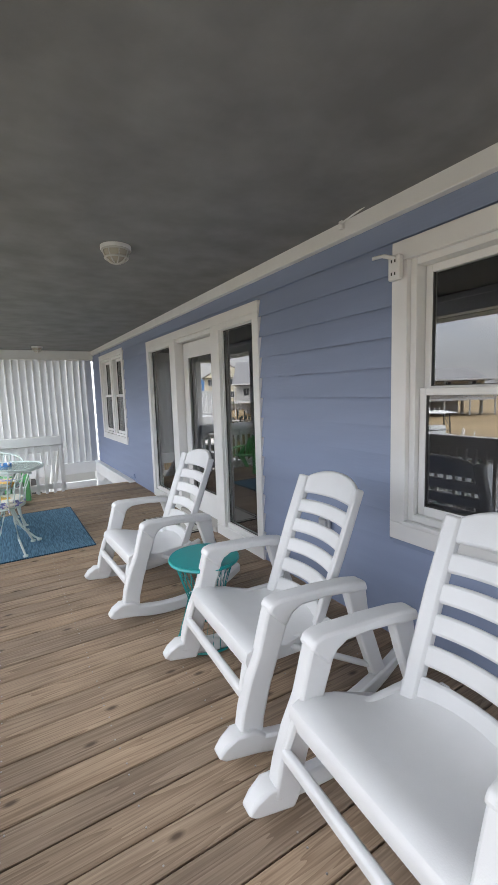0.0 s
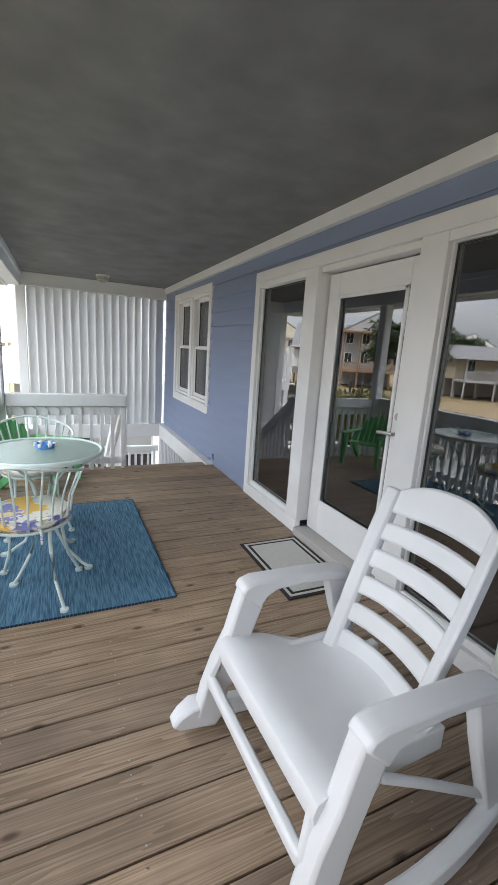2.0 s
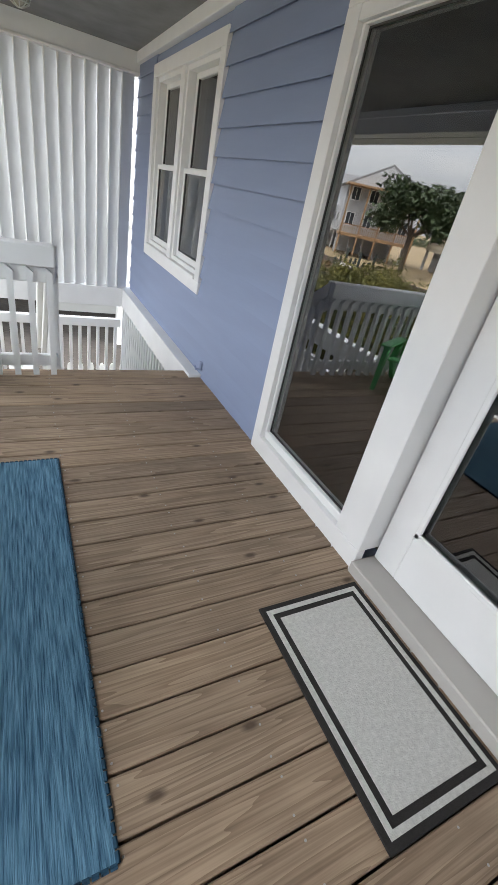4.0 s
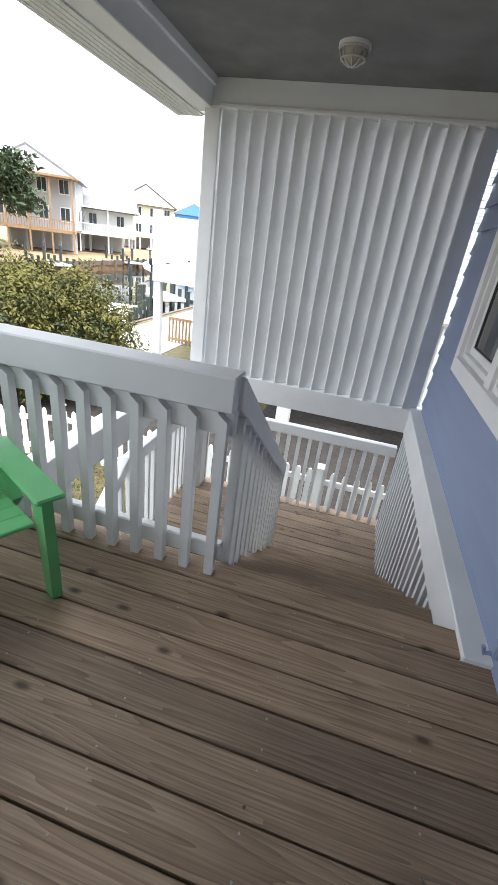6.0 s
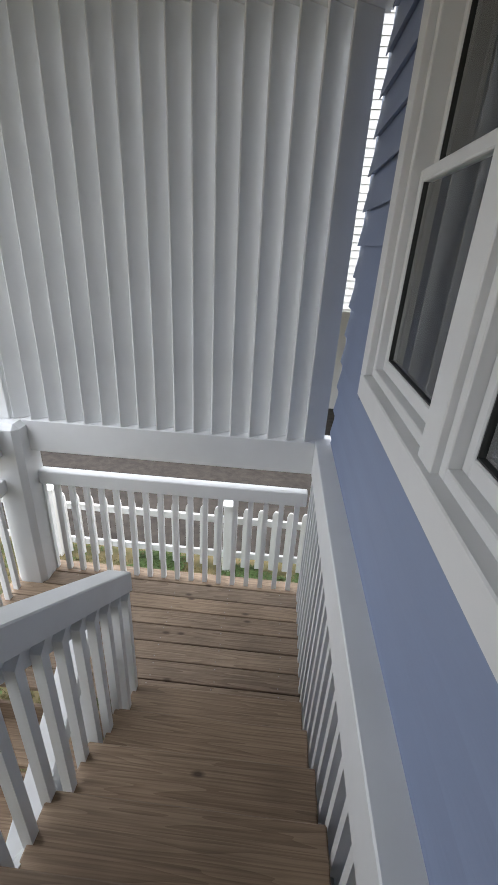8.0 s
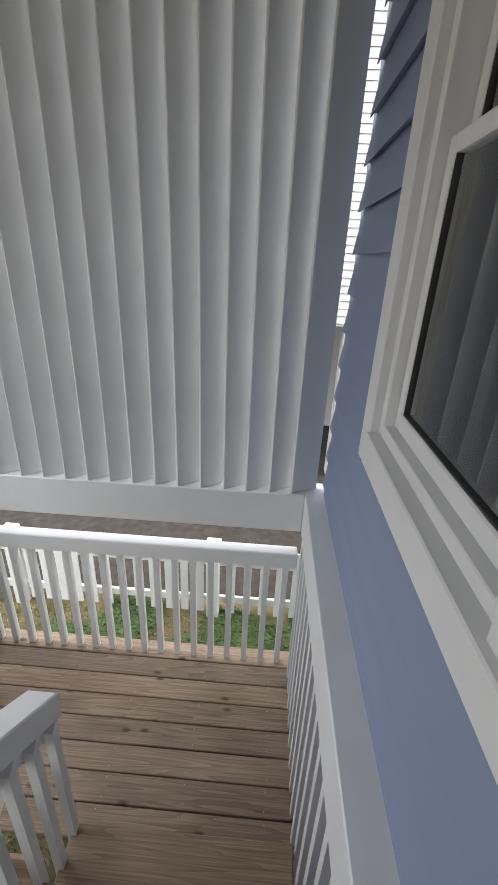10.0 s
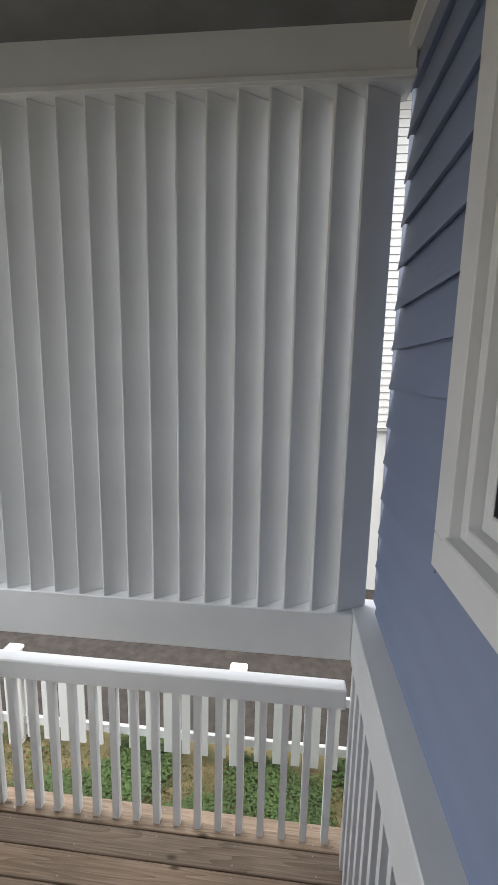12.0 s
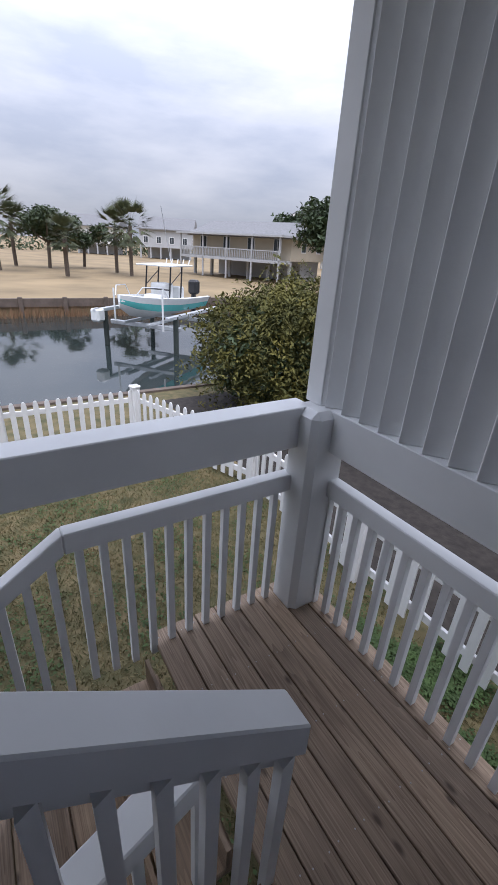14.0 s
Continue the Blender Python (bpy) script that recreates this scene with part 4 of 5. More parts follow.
e = empty("wall_outlet", pose(WALL - 0.012, 1.80, 0.50), label="grey weatherproof outlet cover on the blue siding", category="outlet")
bm = B()
box(bm, -0.022, 0.004, -0.045, 0.045, -0.065, 0.065, 0.006)
part(e, "plate", bm, ALU)
bm = B()
box(bm, -0.042, -0.021, -0.034, 0.034, -0.045, 0.05, 0.008)
part(e, "cover", bm, ALU)
e = empty("wall_hook", pose(WALL - 0.002, 6.385, 0.10), label="small blue painted hook on the siding", category="hook")
bm = B()
box(bm, -0.028, 0.004, -0.02, 0.02, -0.035, 0.035, 0.008)
tube(bm, [(-0.02, 0, -0.02), (-0.05, 0, -0.03), (-0.06, 0, 0.0)], 0.008, 6)
part(e, "body", bm, BLUE)
e = empty("frieze_bracket", pose(1.955, 1.60, 2.305), label="small metal bracket under the porch ceiling", category="bracket")
bm = B()
box(bm, -0.02, 0.005, -0.015, 0.015, -0.025, 0.02, 0.004)
tube(bm, [(-0.02, 0, 0), (-0.03, -0.25, 0.03), (-0.03, -0.5, 0.055)], 0.005, 6)
part(e, "body", bm, TRIM)

# ---------- deck planks and siding courses ----------
boards("floor_deck", "weathered brown wooden porch deck boards", -0.383, 2.0, -4.0, EDGE, 0.0)
boards("floor_landing", "weathered brown wooden landing boards", -0.30, 1.96, LAND_Y + 0.02, 9.22, LAND)


def course_mesh(L):
    """A lap board with a thin drip lip and a shadow gap behind it."""
    bm = B()
    prism(bm, [(0.0, 0.0), (0.005, 0.0), (0.006, 0.013), (0.034, 0.013), (0.034, LAP + 0.011), (0.025, LAP + 0.011)], L)
    return data("clapboard", bm, BLUE)


LAP = 0.156
z = -0.068
first = True
shared = {}
while z < 2.20:
    spans = [(Y0, 9.10)]
    for o in (WIN1, DOOR, WIN2):
        nxt = []
        for a, b in spans:
            if z + LAP > o[2] + 0.01 and z < o[3] - 0.01:
                if a < o[0]:
                    nxt.append((a, min(b, o[0] + 0.002)))
                if b > o[1]:
                    nxt.append((max(a, o[1] - 0.002), b))
            else:
                nxt.append((a, b))
        spans = nxt
    for a, b in spans:
        key = round(b - a, 3)
        if key not in shared:
            shared[key] = course_mesh(b - a)
        ob = piece(wall_east, "clapboard", shared[key], (WALL - 0.014, (a + b) / 2, z))
    z += LAP

# ---------- ground, canal, far bank ----------
NEAR_X, FAR_X, WATER_Z = -8.2, -27.0, G - 0.9
bm = B()
def quad(bm, x0, x1, y0, y1, z):
    return bm.faces.new([bm.verts.new(p) for p in ((x0, y0, z), (x1, y0, z), (x1, y1, z), (x0, y1, z))])
box(bm, NEAR_X, 60, -80, 400, G - 1.5, G)
structure("ground", bm, GRASS, "patchy green and straw lawn", "lawn")
bm = B()
box(bm, FAR_X + 0.5, NEAR_X - 0.05, -400, 900, WATER_Z - 0.5, WATER_Z)
structure("water", bm, WATER, "still grey canal water", "water")
bm = B()
vs = [bm.verts.new(p) for p in ((FAR_X, -400, G - 0.1), (FAR_X, 900, G - 0.1), (-1500, 2500, G + 0.2), (-1500, -1500, G + 0.2))]
bm.faces.new(vs)
vs = [bm.verts.new(p) for p in ((FAR_X, -400, G - 0.12), (FAR_X, 900, G - 0.12), (FAR_X, 900, WATER_Z - 1), (FAR_X, -400, WATER_Z - 1))]
bm.faces.new(vs)
structure("ground_far_bank", bm, DRYGRASS, "straw-coloured grass on the far canal bank", "ground")
bm = B()
box(bm, NEAR_X - 0.12, NEAR_X + 0.05, -60, 120, WATER_Z - 1, G + 0.05)
structure("trim_bulkhead_near", bm, BULK, "timber bulkhead at the near canal edge", "bulkhead")
e = empty("bulkhead_far", label="dark timber bulkhead with posts along the far bank", category="bulkhead", kind="structure")
bm = B()
box(bm, FAR_X, FAR_X + 0.2, -120, 300, G - 0.45, G + 0.02)
part(e, "wale", bm, BULK)
bm = B()
for k in range(60):
    box(bm, FAR_X + 0.2, FAR_X + 0.4, -60 + k * 2.4, -59.75 + k * 2.4, WATER_Z - 0.3, G + 0.12, 0.03)
tagged(part(e, "post", bm, BULK), kind="stuff")
r = random.Random(5)
bm = B()
for k in range(5200):
    y = r.uniform(-30, 110)
    x = FAR_X + r.uniform(0.4, 1.5)
    h = r.uniform(0.35, 0.75)
    d, f = r.uniform(-0.12, 0.12), r.uniform(-0.1, 0.1)
    w = 0.03
    bm.faces.new([bm.verts.new(p) for p in ((x, y - w, WATER_Z), (x, y + w, WATER_Z), (x + f, y + d, WATER_Z + h))])
tagged(new("marsh_reeds", data("marsh_reeds", bm, REED)), "rust-brown marsh grass below the far bulkhead", "reeds", kind="stuff")
bm = B()
box(bm, -7.5, 14, 10.95, 13.4, G - 0.05, G + 0.012)
# same dark colour painted as the shade on the ground below the next-door house
box(bm, -0.6, 14, 13.4, 26, G - 0.05, G + 0.012)
structure("ground_mulch", bm, MULCH_AND_SHADE, "dark mulch strip beyond the picket fence, with painted shade under the next-door house", "ground")
bm = B()
r = random.Random(11)
for k in range(70000):
    x, y = (r.uniform(-5.5, 3.0), r.uniform(7.0, 10.9)) if k % 3 == 0 else (r.uniform(-0.5, 3.0), r.uniform(9.1, 10.9))
    if noise.noise(Vector((x * 1.7, y * 1.7, 0))) + r.uniform(-0.2, 0.2) < 0.05 - 0.10 * max(0.0, min(1.0, x + 0.5)):
        continue
    a, s = r.uniform(0, 6.28), r.uniform(0.010, 0.021)
    c, q = math.cos(a) * s, math.sin(a) * s
    z = G + r.uniform(0.01, 0.05)
    bm.faces.new([bm.verts.new(p) for p in ((x - c, y - q, z), (x + q * 0.7, y - c * 0.7, z + 0.008), (x + c, y + q, z + 0.012), (x - q * 0.7, y + c * 0.7, z + 0.004))])
CLOVER = material("clover_leaf", (0.048, 0.085, 0.02), 0.8, vary=0.4, scale=6, bump=0)
tagged(new("clover_patches", data("clover_patches", bm, CLOVER)), "low green clover scattered in the lawn", "clover", kind="stuff")


r = random.Random(17)
verts, tris = [], []
for k in range(90000):
    x, y = (r.uniform(-5.6, 3.0), r.uniform(7.2, 10.7)) if k % 3 else (r.uniform(-5.6, -0.4), r.uniform(0.0, 7.2))
    a, h, w = r.uniform(0, 6.28), r.uniform(0.02, 0.055), 0.006
    c, q, d, f = math.cos(a) * w, math.sin(a) * w, r.uniform(-0.04, 0.04), r.uniform(-0.04, 0.04)
    verts += [(x - c, y - q, G), (x + c, y + q, G), (x + d, y + f, G + h)]
    tris.append((3 * k, 3 * k + 1, 3 * k + 2))
me = bpy.data.meshes.new("grass_blades")
me.from_pydata(verts, [], tris)
me.materials.append(material("grass_blade", (0.20, 0.15, 0.07), 0.9, vary=0.3, scale=9.0, bump=0, dark=(0.06, 0.075, 0.025)))
tagged(new("grass_blades", me), "short mixed green and straw lawn grass", "grass", kind="stuff")


# ---------- picket fence ----------
def picket_fence(points, label):
    e = empty("picket_fence", label=label, category="fence")
    bm = B()
    w = 0.04
    prism(bm, [(-w, 0.06), (w, 0.06), (w, 0.87), (w * 0.75, 0.915), (w * 0.3, 0.94), (-w * 0.3, 0.94), (-w * 0.75, 0.915), (-w, 0.87)], 0.02)
    picket = data("picket", bm, TRIM)
    bm = B()
    box(bm, -0.065, 0.065, -0.065, 0.065, 0, 0.98, 0.006)
    box(bm, -0.08, 0.08, -0.08, 0.08, 0.98, 1.02, 0.012)
    postm = data("post", bm, TRIM)
    for a, b in zip(points, points[1:]):
        a, b = Vector(a), Vector(b)
        L = (b - a).length
        ang = math.atan2((b - a).y, (b - a).x)
        M = Matrix.Translation((a.x, a.y, G)) @ Matrix.Rotation(ang, 4, 'Z')
        bm = B()
        box(bm, 0, L, -0.05, -0.012, 0.18, 0.27, 0.004, M)
        box(bm, 0, L, -0.05, -0.012, 0.70, 0.79, 0.004, M)
        part(e, "rail", bm, TRIM)
        k = int(L / 0.17)
        for i in range(k):
            o = piece(e, "picket", picket)
            o.matrix_world = M @ Matrix.Translation(((i + 0.5) * L / k, 0, 0))
        n = max(1, int(round(L / 2.2)))
        for i in range(n + 1):
            o = piece(e, "post", postm)
            o.matrix_world = M @ Matrix.Translation((i * L / n, 0, 0))
    return e


picket_fence([(3.4, 10.72), (-3.2, 10.72), (-5.75, 9.75), (-5.75, 1.0)], "white vinyl picket fence along the lawn edge")


# ---------- plants ----------
def leaves(bm, centre, radii, count, size, seed, rough=0.35, hollow=0.55):
    r = random.Random(seed)
    for k in range(count):
        d = Vector((r.gauss(0, 1), r.gauss(0, 1), r.gauss(0, 1))).normalized()
        q = (hollow + (1 - hollow) * r.random() ** 0.6) * (1 + rough * noise.noise(d * 2.6 + Vector((seed, 0, 0))) + 0.16 * noise.noise(d * 8 + Vector((0, seed, 0))))
        p = Vector(centre) + Vector((d.x * radii[0], d.y * radii[1], d.z * radii[2])) * q
        a = Euler((r.uniform(-1, 1), r.uniform(-1, 1), r.uniform(0, 6.28))).to_matrix()
        s = size * r.uniform(0.6, 1.3)
        bm.faces.new([bm.verts.new(p + a @ Vector(v)) for v in ((-s, 0, 0), (0, -s * 0.42, s * 0.15), (s, 0, 0), (0, s * 0.42, s * 0.15))])


e = empty("bush", pose(-5.9, 13.5, G), label="large dense yellow-green evergreen bush by the fence", category="bush")
bm = B()
for k in range(9):
    a = k * 0.7
    tube(bm, [(0.12 * math.cos(a), 0.12 * math.sin(a), 0), (0.5 * math.cos(a), 0.5 * math.sin(a), 0.8), (0.95 * math.cos(a), 0.95 * math.sin(a), 1.7)], 0.035, 6)
part(e, "branch", bm, BARK)
bm = B()
leaves(bm, (0, 0, 1.3), (2.15, 2.15, 1.4), 26000, 0.055, 3, 0.3, 0.6)
leaves(bm, (0, 0, 1.35), (2.05, 2.05, 1.55), 9000, 0.05, 12, 0.6, 0.85)
leaves(bm, (0.5, -0.5, 2.05), (0.9, 0.9, 0.6), 4500, 0.05, 4, 0.5, 0.2)
leaves(bm, (-0.6, 0.5, 2.1), (0.8, 0.9, 0.55), 4000, 0.05, 6, 0.5, 0.2)
leaves(bm, (0.6, 0.6, 2.2), (0.6, 0.6, 0.6), 2500, 0.05, 8, 0.6, 0.1)
tagged(part(e, "leaf", bm, LEAF), kind="stuff")
# darker inner leaves: the shade deep in the bush, put into their colour
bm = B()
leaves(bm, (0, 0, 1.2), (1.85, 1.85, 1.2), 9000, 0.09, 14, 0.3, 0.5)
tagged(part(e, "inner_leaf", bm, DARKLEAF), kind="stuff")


def oak(x, y, h, seed, spread=0.5, z0=G):
    e = empty("tree", pose(x, y, z0), label="dark green broad-crowned tree", category="tree", group="trees across the canal")
    bm = B()
    r = random.Random(seed)
    tube(bm, [(0, 0, 0), (0.1, 0.1, h * 0.25), (0, 0.2, h * 0.5)], 0.03 * h, 8)
    bl = B()
    for k in range(8):
        a, q = r.uniform(0, 6.28), r.uniform(0.3, 0.8) * h * spread
        c = (q * math.cos(a), q * math.sin(a), h * r.uniform(0.5, 0.85))
        tube(bm, [(0, 0.15, h * 0.4), (c[0] * 0.5, c[1] * 0.5, h * 0.5), c], 0.012 * h, 6)
        leaves(bl, c, (h * 0.24, h * 0.24, h * 0.16), 650, 0.035 * h, seed + k, 0.5, 0.2)
    part(e, "trunk", bm, BARK)
    tagged(part(e, "leaf", bl, DARKLEAF), kind="stuff")
    return e


def palm(x, y, h, seed, z0=G):
    e = empty("palm_tree", pose(x, y, z0), label="cabbage palm with a round fan-leaf crown", category="palm", group="palms across the canal")
    r = random.Random(seed)
    bm = B()
    tube(bm, [(0, 0, 0), (0.1, 0, h * 0.35), (0.0, 0.1, h * 0.75)], 0.2, 8)
    part(e, "trunk", bm, BARK)
    bm = B()
    for k in range(95):
        a, el = r.uniform(0, 6.28), r.uniform(-0.9, 1.3)
        L = r.uniform(0.7, 1.15) * h * 0.26
        o = Vector((0, 0.1, h * 0.75))
        d = Vector((math.cos(a) * math.cos(el), math.sin(a) * math.cos(el), math.sin(el)))
        tip = o + d * L
        side = d.cross(Vector((0, 0, 1))).normalized()
        for j in range(-5, 6):
            f = (d + side * j * 0.19 + Vector((0, 0, -0.06 * abs(j)))).normalized()
            t2 = tip + f * L * 0.62
            w = side * 0.10
            bm.faces.new([bm.verts.new(p) for p in (tip - w, tip + w, t2)])
        bm.faces.new([bm.verts.new(p) for p in (o, o + side * 0.03, tip)])
    tagged(part(e, "frond", bm, PALM), kind="stuff")
    return e


def away(dx, dy, d, base=(1.5, 7.8)):
    return base[0] + dx * d, base[1] + dy * d


for (dx, dy, d, h, s) in ((-0.957, 0.29, 50, 6.4, 1), (-0.966, 0.262, 54, 6.0, 2), (-0.998, 0.045, 52, 7.0, 3), (-0.995, 0.075, 60, 6.0, 5), (-0.986, 0.165, 46, 4.6, 4)):
    x, y = away(dx, dy, d)
    palm(x, y, h, s)
for (dx, dy, d, h, s) in ((-0.991, 0.135, 58, 6.6, 21), (-0.98, 0.20, 62, 6.0, 22), (-0.785, 0.62, 60, 9.0, 23), (-0.735, 0.68, 46, 8.6, 24), (-0.9, -0.35, 80, 8, 25), (-0.6, -0.8, 90, 8, 26)):
    x, y = away(dx, dy, d)
    oak(x, y, h, s)
r = random.Random(31)
bm = B()
for k in range(60):
    y = -140 + k * 5.5
    leaves(bm, (-130 + r.uniform(-12, 12), y, G + 1.2), (4.5, 4.5, r.uniform(1.4, 3.0)), 140, 0.55, k, 0.4, 0.2)
tagged(new("distant_trees", data("distant_trees", bm, DARKLEAF)), "low distant tree line beyond the canal", "trees", kind="stuff")


# ---------- houses ----------
def house(name, label, x, y, rz, L, D, h, side, roofm, rise=2.2, gable=True, piles=2.4, deck=True, over=0.6, wins=4, deckm=None):
    """A raised house: its front faces local -y, length L along x, depth D; ridge along x, or across when gable is False."""
    e = empty(name, pose(x, y, G, 0, 0, rz), label=label, category="house", kind="structure")
    bm = B()
    box(bm, -L / 2, L / 2, 0, D, piles, piles + h)
    part(e, "wall", bm, side)
    bm = B()
    z = piles + h
    if gable:
        prism(bm, [(-over, z - 0.15), (D / 2, z + rise), (D + over, z - 0.15), (D + over, z - 0.35), (-over, z - 0.35)], L + 2 * over, Matrix.Rotation(radians(90), 4, 'Z'))
    else:
        prism(bm, [(-L / 2 - over, z - 0.15), (0, z + rise), (L / 2 + over, z - 0.15)], D + 2 * over, Matrix.Translation((0, D / 2, 0)))
    part(e, "roof", bm, roofm)
    if not gable:
        bm = B()
        prism(bm, [(-L / 2, z - 0.1), (0, z + rise - 0.25), (L / 2, z - 0.1)], 0.1, Matrix.Translation((0, -over - 0.03, 0)))
        part(e, "gable", bm, side)
    if piles > 0.5:
        bm = B()
        for i in range(6):
            for q in (0.2, D - 0.2):
                xx = -L / 2 + 0.2 + (L - 0.4) * i / 5
                box(bm, xx - 0.15, xx + 0.15, q - 0.15, q + 0.15, 0, piles)
        box(bm, -L / 2 + 1, L / 2 - 1, D * 0.45, D * 0.95, 0, piles)
        part(e, "piling", bm, GREYSIDE)
    storeys = max(1, int(h // 2.5))
    for sidey, yy in ((-1, 0),):
        for st_ in range(storeys):
            for i in range(wins):
                xx = -L / 2 + L * (i + 0.5) / wins
                zz = piles + 0.9 + st_ * 2.7
                bm = B()
                box(bm, xx - 0.55, xx + 0.55, -0.06, 0.02, zz - 0.1, zz + 1.4)
                fr = part(e, "window", bm, TRIM)
                bm = B()
                for p in (-0.46, 0.03):
                    box(bm, xx + p, xx + p + 0.43, -0.075, -0.055, zz, zz + 1.3)
                pn = new("glazing", data("glazing", bm, PANE))
                pn.parent = fr
    for sx in (-1, 1):
        for q in (0.3, 0.7):
            xx = sx * (L / 2)
            bm = B()
            box(bm, xx - 0.05, xx + 0.05, D * q - 0.5, D * q + 0.5, piles + 0.9, piles + 2.2)
            fr = part(e, "window", bm, TRIM)
            bm = B()
            for p in (-0.42, 0.02):
                box(bm, xx - 0.065, xx + 0.065, D * q + p, D * q + p + 0.40, piles + 1.0, piles + 2.1)
            pn = new("glazing", data("glazing", bm, PANE))
            pn.parent = fr
    if deck:
        dm = deckm or TRIM
        bm = B()
        box(bm, -L / 2, L / 2, -2.4, 0, piles - 0.3, piles)
        box(bm, -L / 2, L / 2, -2.4, -2.3, piles + 0.9, piles + 1.0)
        k = int(L / 0.25)
        for i in range(k + 1):
            xx = -L / 2 + L * i / k
            box(bm, xx - 0.03, xx + 0.03, -2.38, -2.32, piles, piles + 0.95)
        for i in range(5):
            xx = -L / 2 + 0.1 + (L - 0.2) * i / 4
            box(bm, xx - 0.08, xx + 0.08, -2.4, -2.24, 0, piles + h - 0.2)
        box(bm, -L / 2 - 0.4, L / 2 + 0.4, -2.7, 0.1, piles + h - 0.25, piles + h - 0.05)
        part(e, "deck", bm, dm)
    return e


x, y = away(-0.866, 0.50, 56)
house("house_cream", "cream raised canal house with grey hip roof and porch", x, y, 22, 15, 9, 2.6, CREAM, ROOF, 1.6, True, 2.3, True, deckm=GREYSIDE)
x, y = away(-0.80, 0.60, 100)
house("house_pale", "pale two-storey house behind a tree", x, y, 40, 10, 10, 5.5, WHITESIDE, ROOF, 3, False, 2.4, False)
x, y = away(-0.93, 0.36, 110)
house("house_far_grey", "grey distant house among palms", x, y, 60, 12, 10, 4, GREYSIDE, ROOF, 2.5, True, 2.4, False)
x, y = away(-0.975, 0.22, 120)
house("house_far_white", "white distant house among palms", x, y, 60, 12, 10, 4, WHITESIDE, ROOF, 2.5, True, 2.4, False)
BASE6 = (1.38, 5.52)
x, y = away(-0.65, 0.76, 58, BASE6)
house("house_lumber", "grey gabled house with raw lumber decks", x, y, 30, 9, 9, 5.2, GREYSIDE, ROOF, 2.6, False, 2.4, True, deckm=LUMBER)
x, y = away(-0.585, 0.81, 66, BASE6)
house("house_white", "white raised house with grey roof and long porch", x, y, 38, 14, 10, 3.0, WHITESIDE, ROOF, 4.0, True, 2.4, True)
x, y = away(-0.475, 0.88, 88, BASE6)
house("house_yellow", "pale yellow gabled house with dark roof", x, y, 28, 10, 12, 5.4, material("pale_yellow_siding", (0.66, 0.62, 0.48), 0.75, bump=0), DARKROOF, 3.2, False, 2.0, False)
x, y = away(-0.385, 0.92, 140, BASE6)
house("house_blue", "bright blue gabled house in the distance", x, y, 20, 11, 12, 6.0, BLUESIDE, ROOF, 3.0, False, 2.4, False)
x, y = away(-0.165, 0.985, 115, (0.2, 1.0))
house("house_red", "red three-storey house with white windows in the distance", x, y, 12, 8.5, 9, 7.4, REDSIDE, DARKROOF, 0.8, True, 2.4, True, over=0.2)
x, y = away(-0.25, 0.968, 70, (0.2, 1.0))
house("house_low", "low white house with pale blue-grey roof", x, y, 12, 12, 9, 2.6, WHITESIDE, ROOF, 1.8, True, 1.2, False)


# ---------- next-door house with its deck ----------
e = empty("house_neighbour", label="next-door raised house with white lap siding", category="house", kind="structure")
bm = B()
box(bm, -0.6, 11, 14.2, 25, 0.2, 5.4)
part(e, "wall", bm, WHITESIDE)
bm = B()
z = 0.25
while z < 5.3:
    prism(bm, [(-0.012, z), (0.0, z + 0.11), (0.01, z + 0.11), (0.01, z)], 11.6, Matrix.Translation((5.2, 14.19, 0)) @ Matrix.Rotation(radians(90), 4, 'Z'))
    z += 0.115
tagged(part(e, "lap_siding", bm, WHITESIDE), kind="stuff")
bm = B()
prism(bm, [(-1.2, 5.2), (5.2, 8.0), (11.6, 5.2)], 12, Matrix.Translation((0, 19.6, 0)))
part(e, "roof", bm, ROOF)
bm = B()
for xx in (0, 3, 6, 9):
    for yy in (14.4, 19, 24.6):
        box(bm, xx - 0.15, xx + 0.15, yy - 0.15, yy + 0.15, G, 0.2)
box(bm, 1.5, 10, 17, 24, G, 0.2)
part(e, "piling", bm, WHITESIDE)
bm = B()
box(bm, 0.2, 1.7, 14.16, 14.24, -0.6, 0.2)
part(e, "skirt", bm, TRIM)

e = empty("deck_neighbour", label="white raised deck of the next-door house with railings", category="deck", kind="structure")
DX0, DX1, DY0, DY1, DZ = -3.35, -0.6, 14.2, 24.0, 0.50
bm = B()
box(bm, DX0, DX1, DY0, DY1, DZ - 0.32, DZ, 0.004)
part(e, "platform", bm, TRIM)
bm = B()
for xx in (DX0 + 0.1, DX1 - 0.4):
    for yy in (DY0 + 0.1, 17.5, 20.5, DY1 - 0.1):
        box(bm, xx - 0.08, xx + 0.08, yy - 0.08, yy + 0.08, G, DZ - 0.3)
part(e, "support", bm, TRIM)
bm = B()
for xx, yy in ((DX0 + 0.07, DY0 + 0.07), (DX1 - 0.1, DY0 + 0.07), (DX0 + 0.07, 17.4), (DX0 + 0.07, 20.7), (DX0 + 0.07, DY1 - 0.1)):
    box(bm, xx - 0.08, xx + 0.08, yy - 0.08, yy + 0.08, DZ, DZ + 1.08, 0.01)
box(bm, DX0 + 0.1, DX1, DY0 + 0.04, DY0 + 0.10, DZ + 0.90, DZ + 0.98)
box(bm, DX0 + 0.1, DX1, DY0 + 0.04, DY0 + 0.10, DZ + 0.08, DZ + 0.15)
box(bm, DX0 + 0.04, DX0 + 0.10, DY0, DY1, DZ + 0.90, DZ + 0.98)
box(bm, DX0 + 0.04, DX0 + 0.10, DY0, DY1, DZ + 0.08, DZ + 0.15)
part(e, "rail", bm, TRIM)
bm = B()
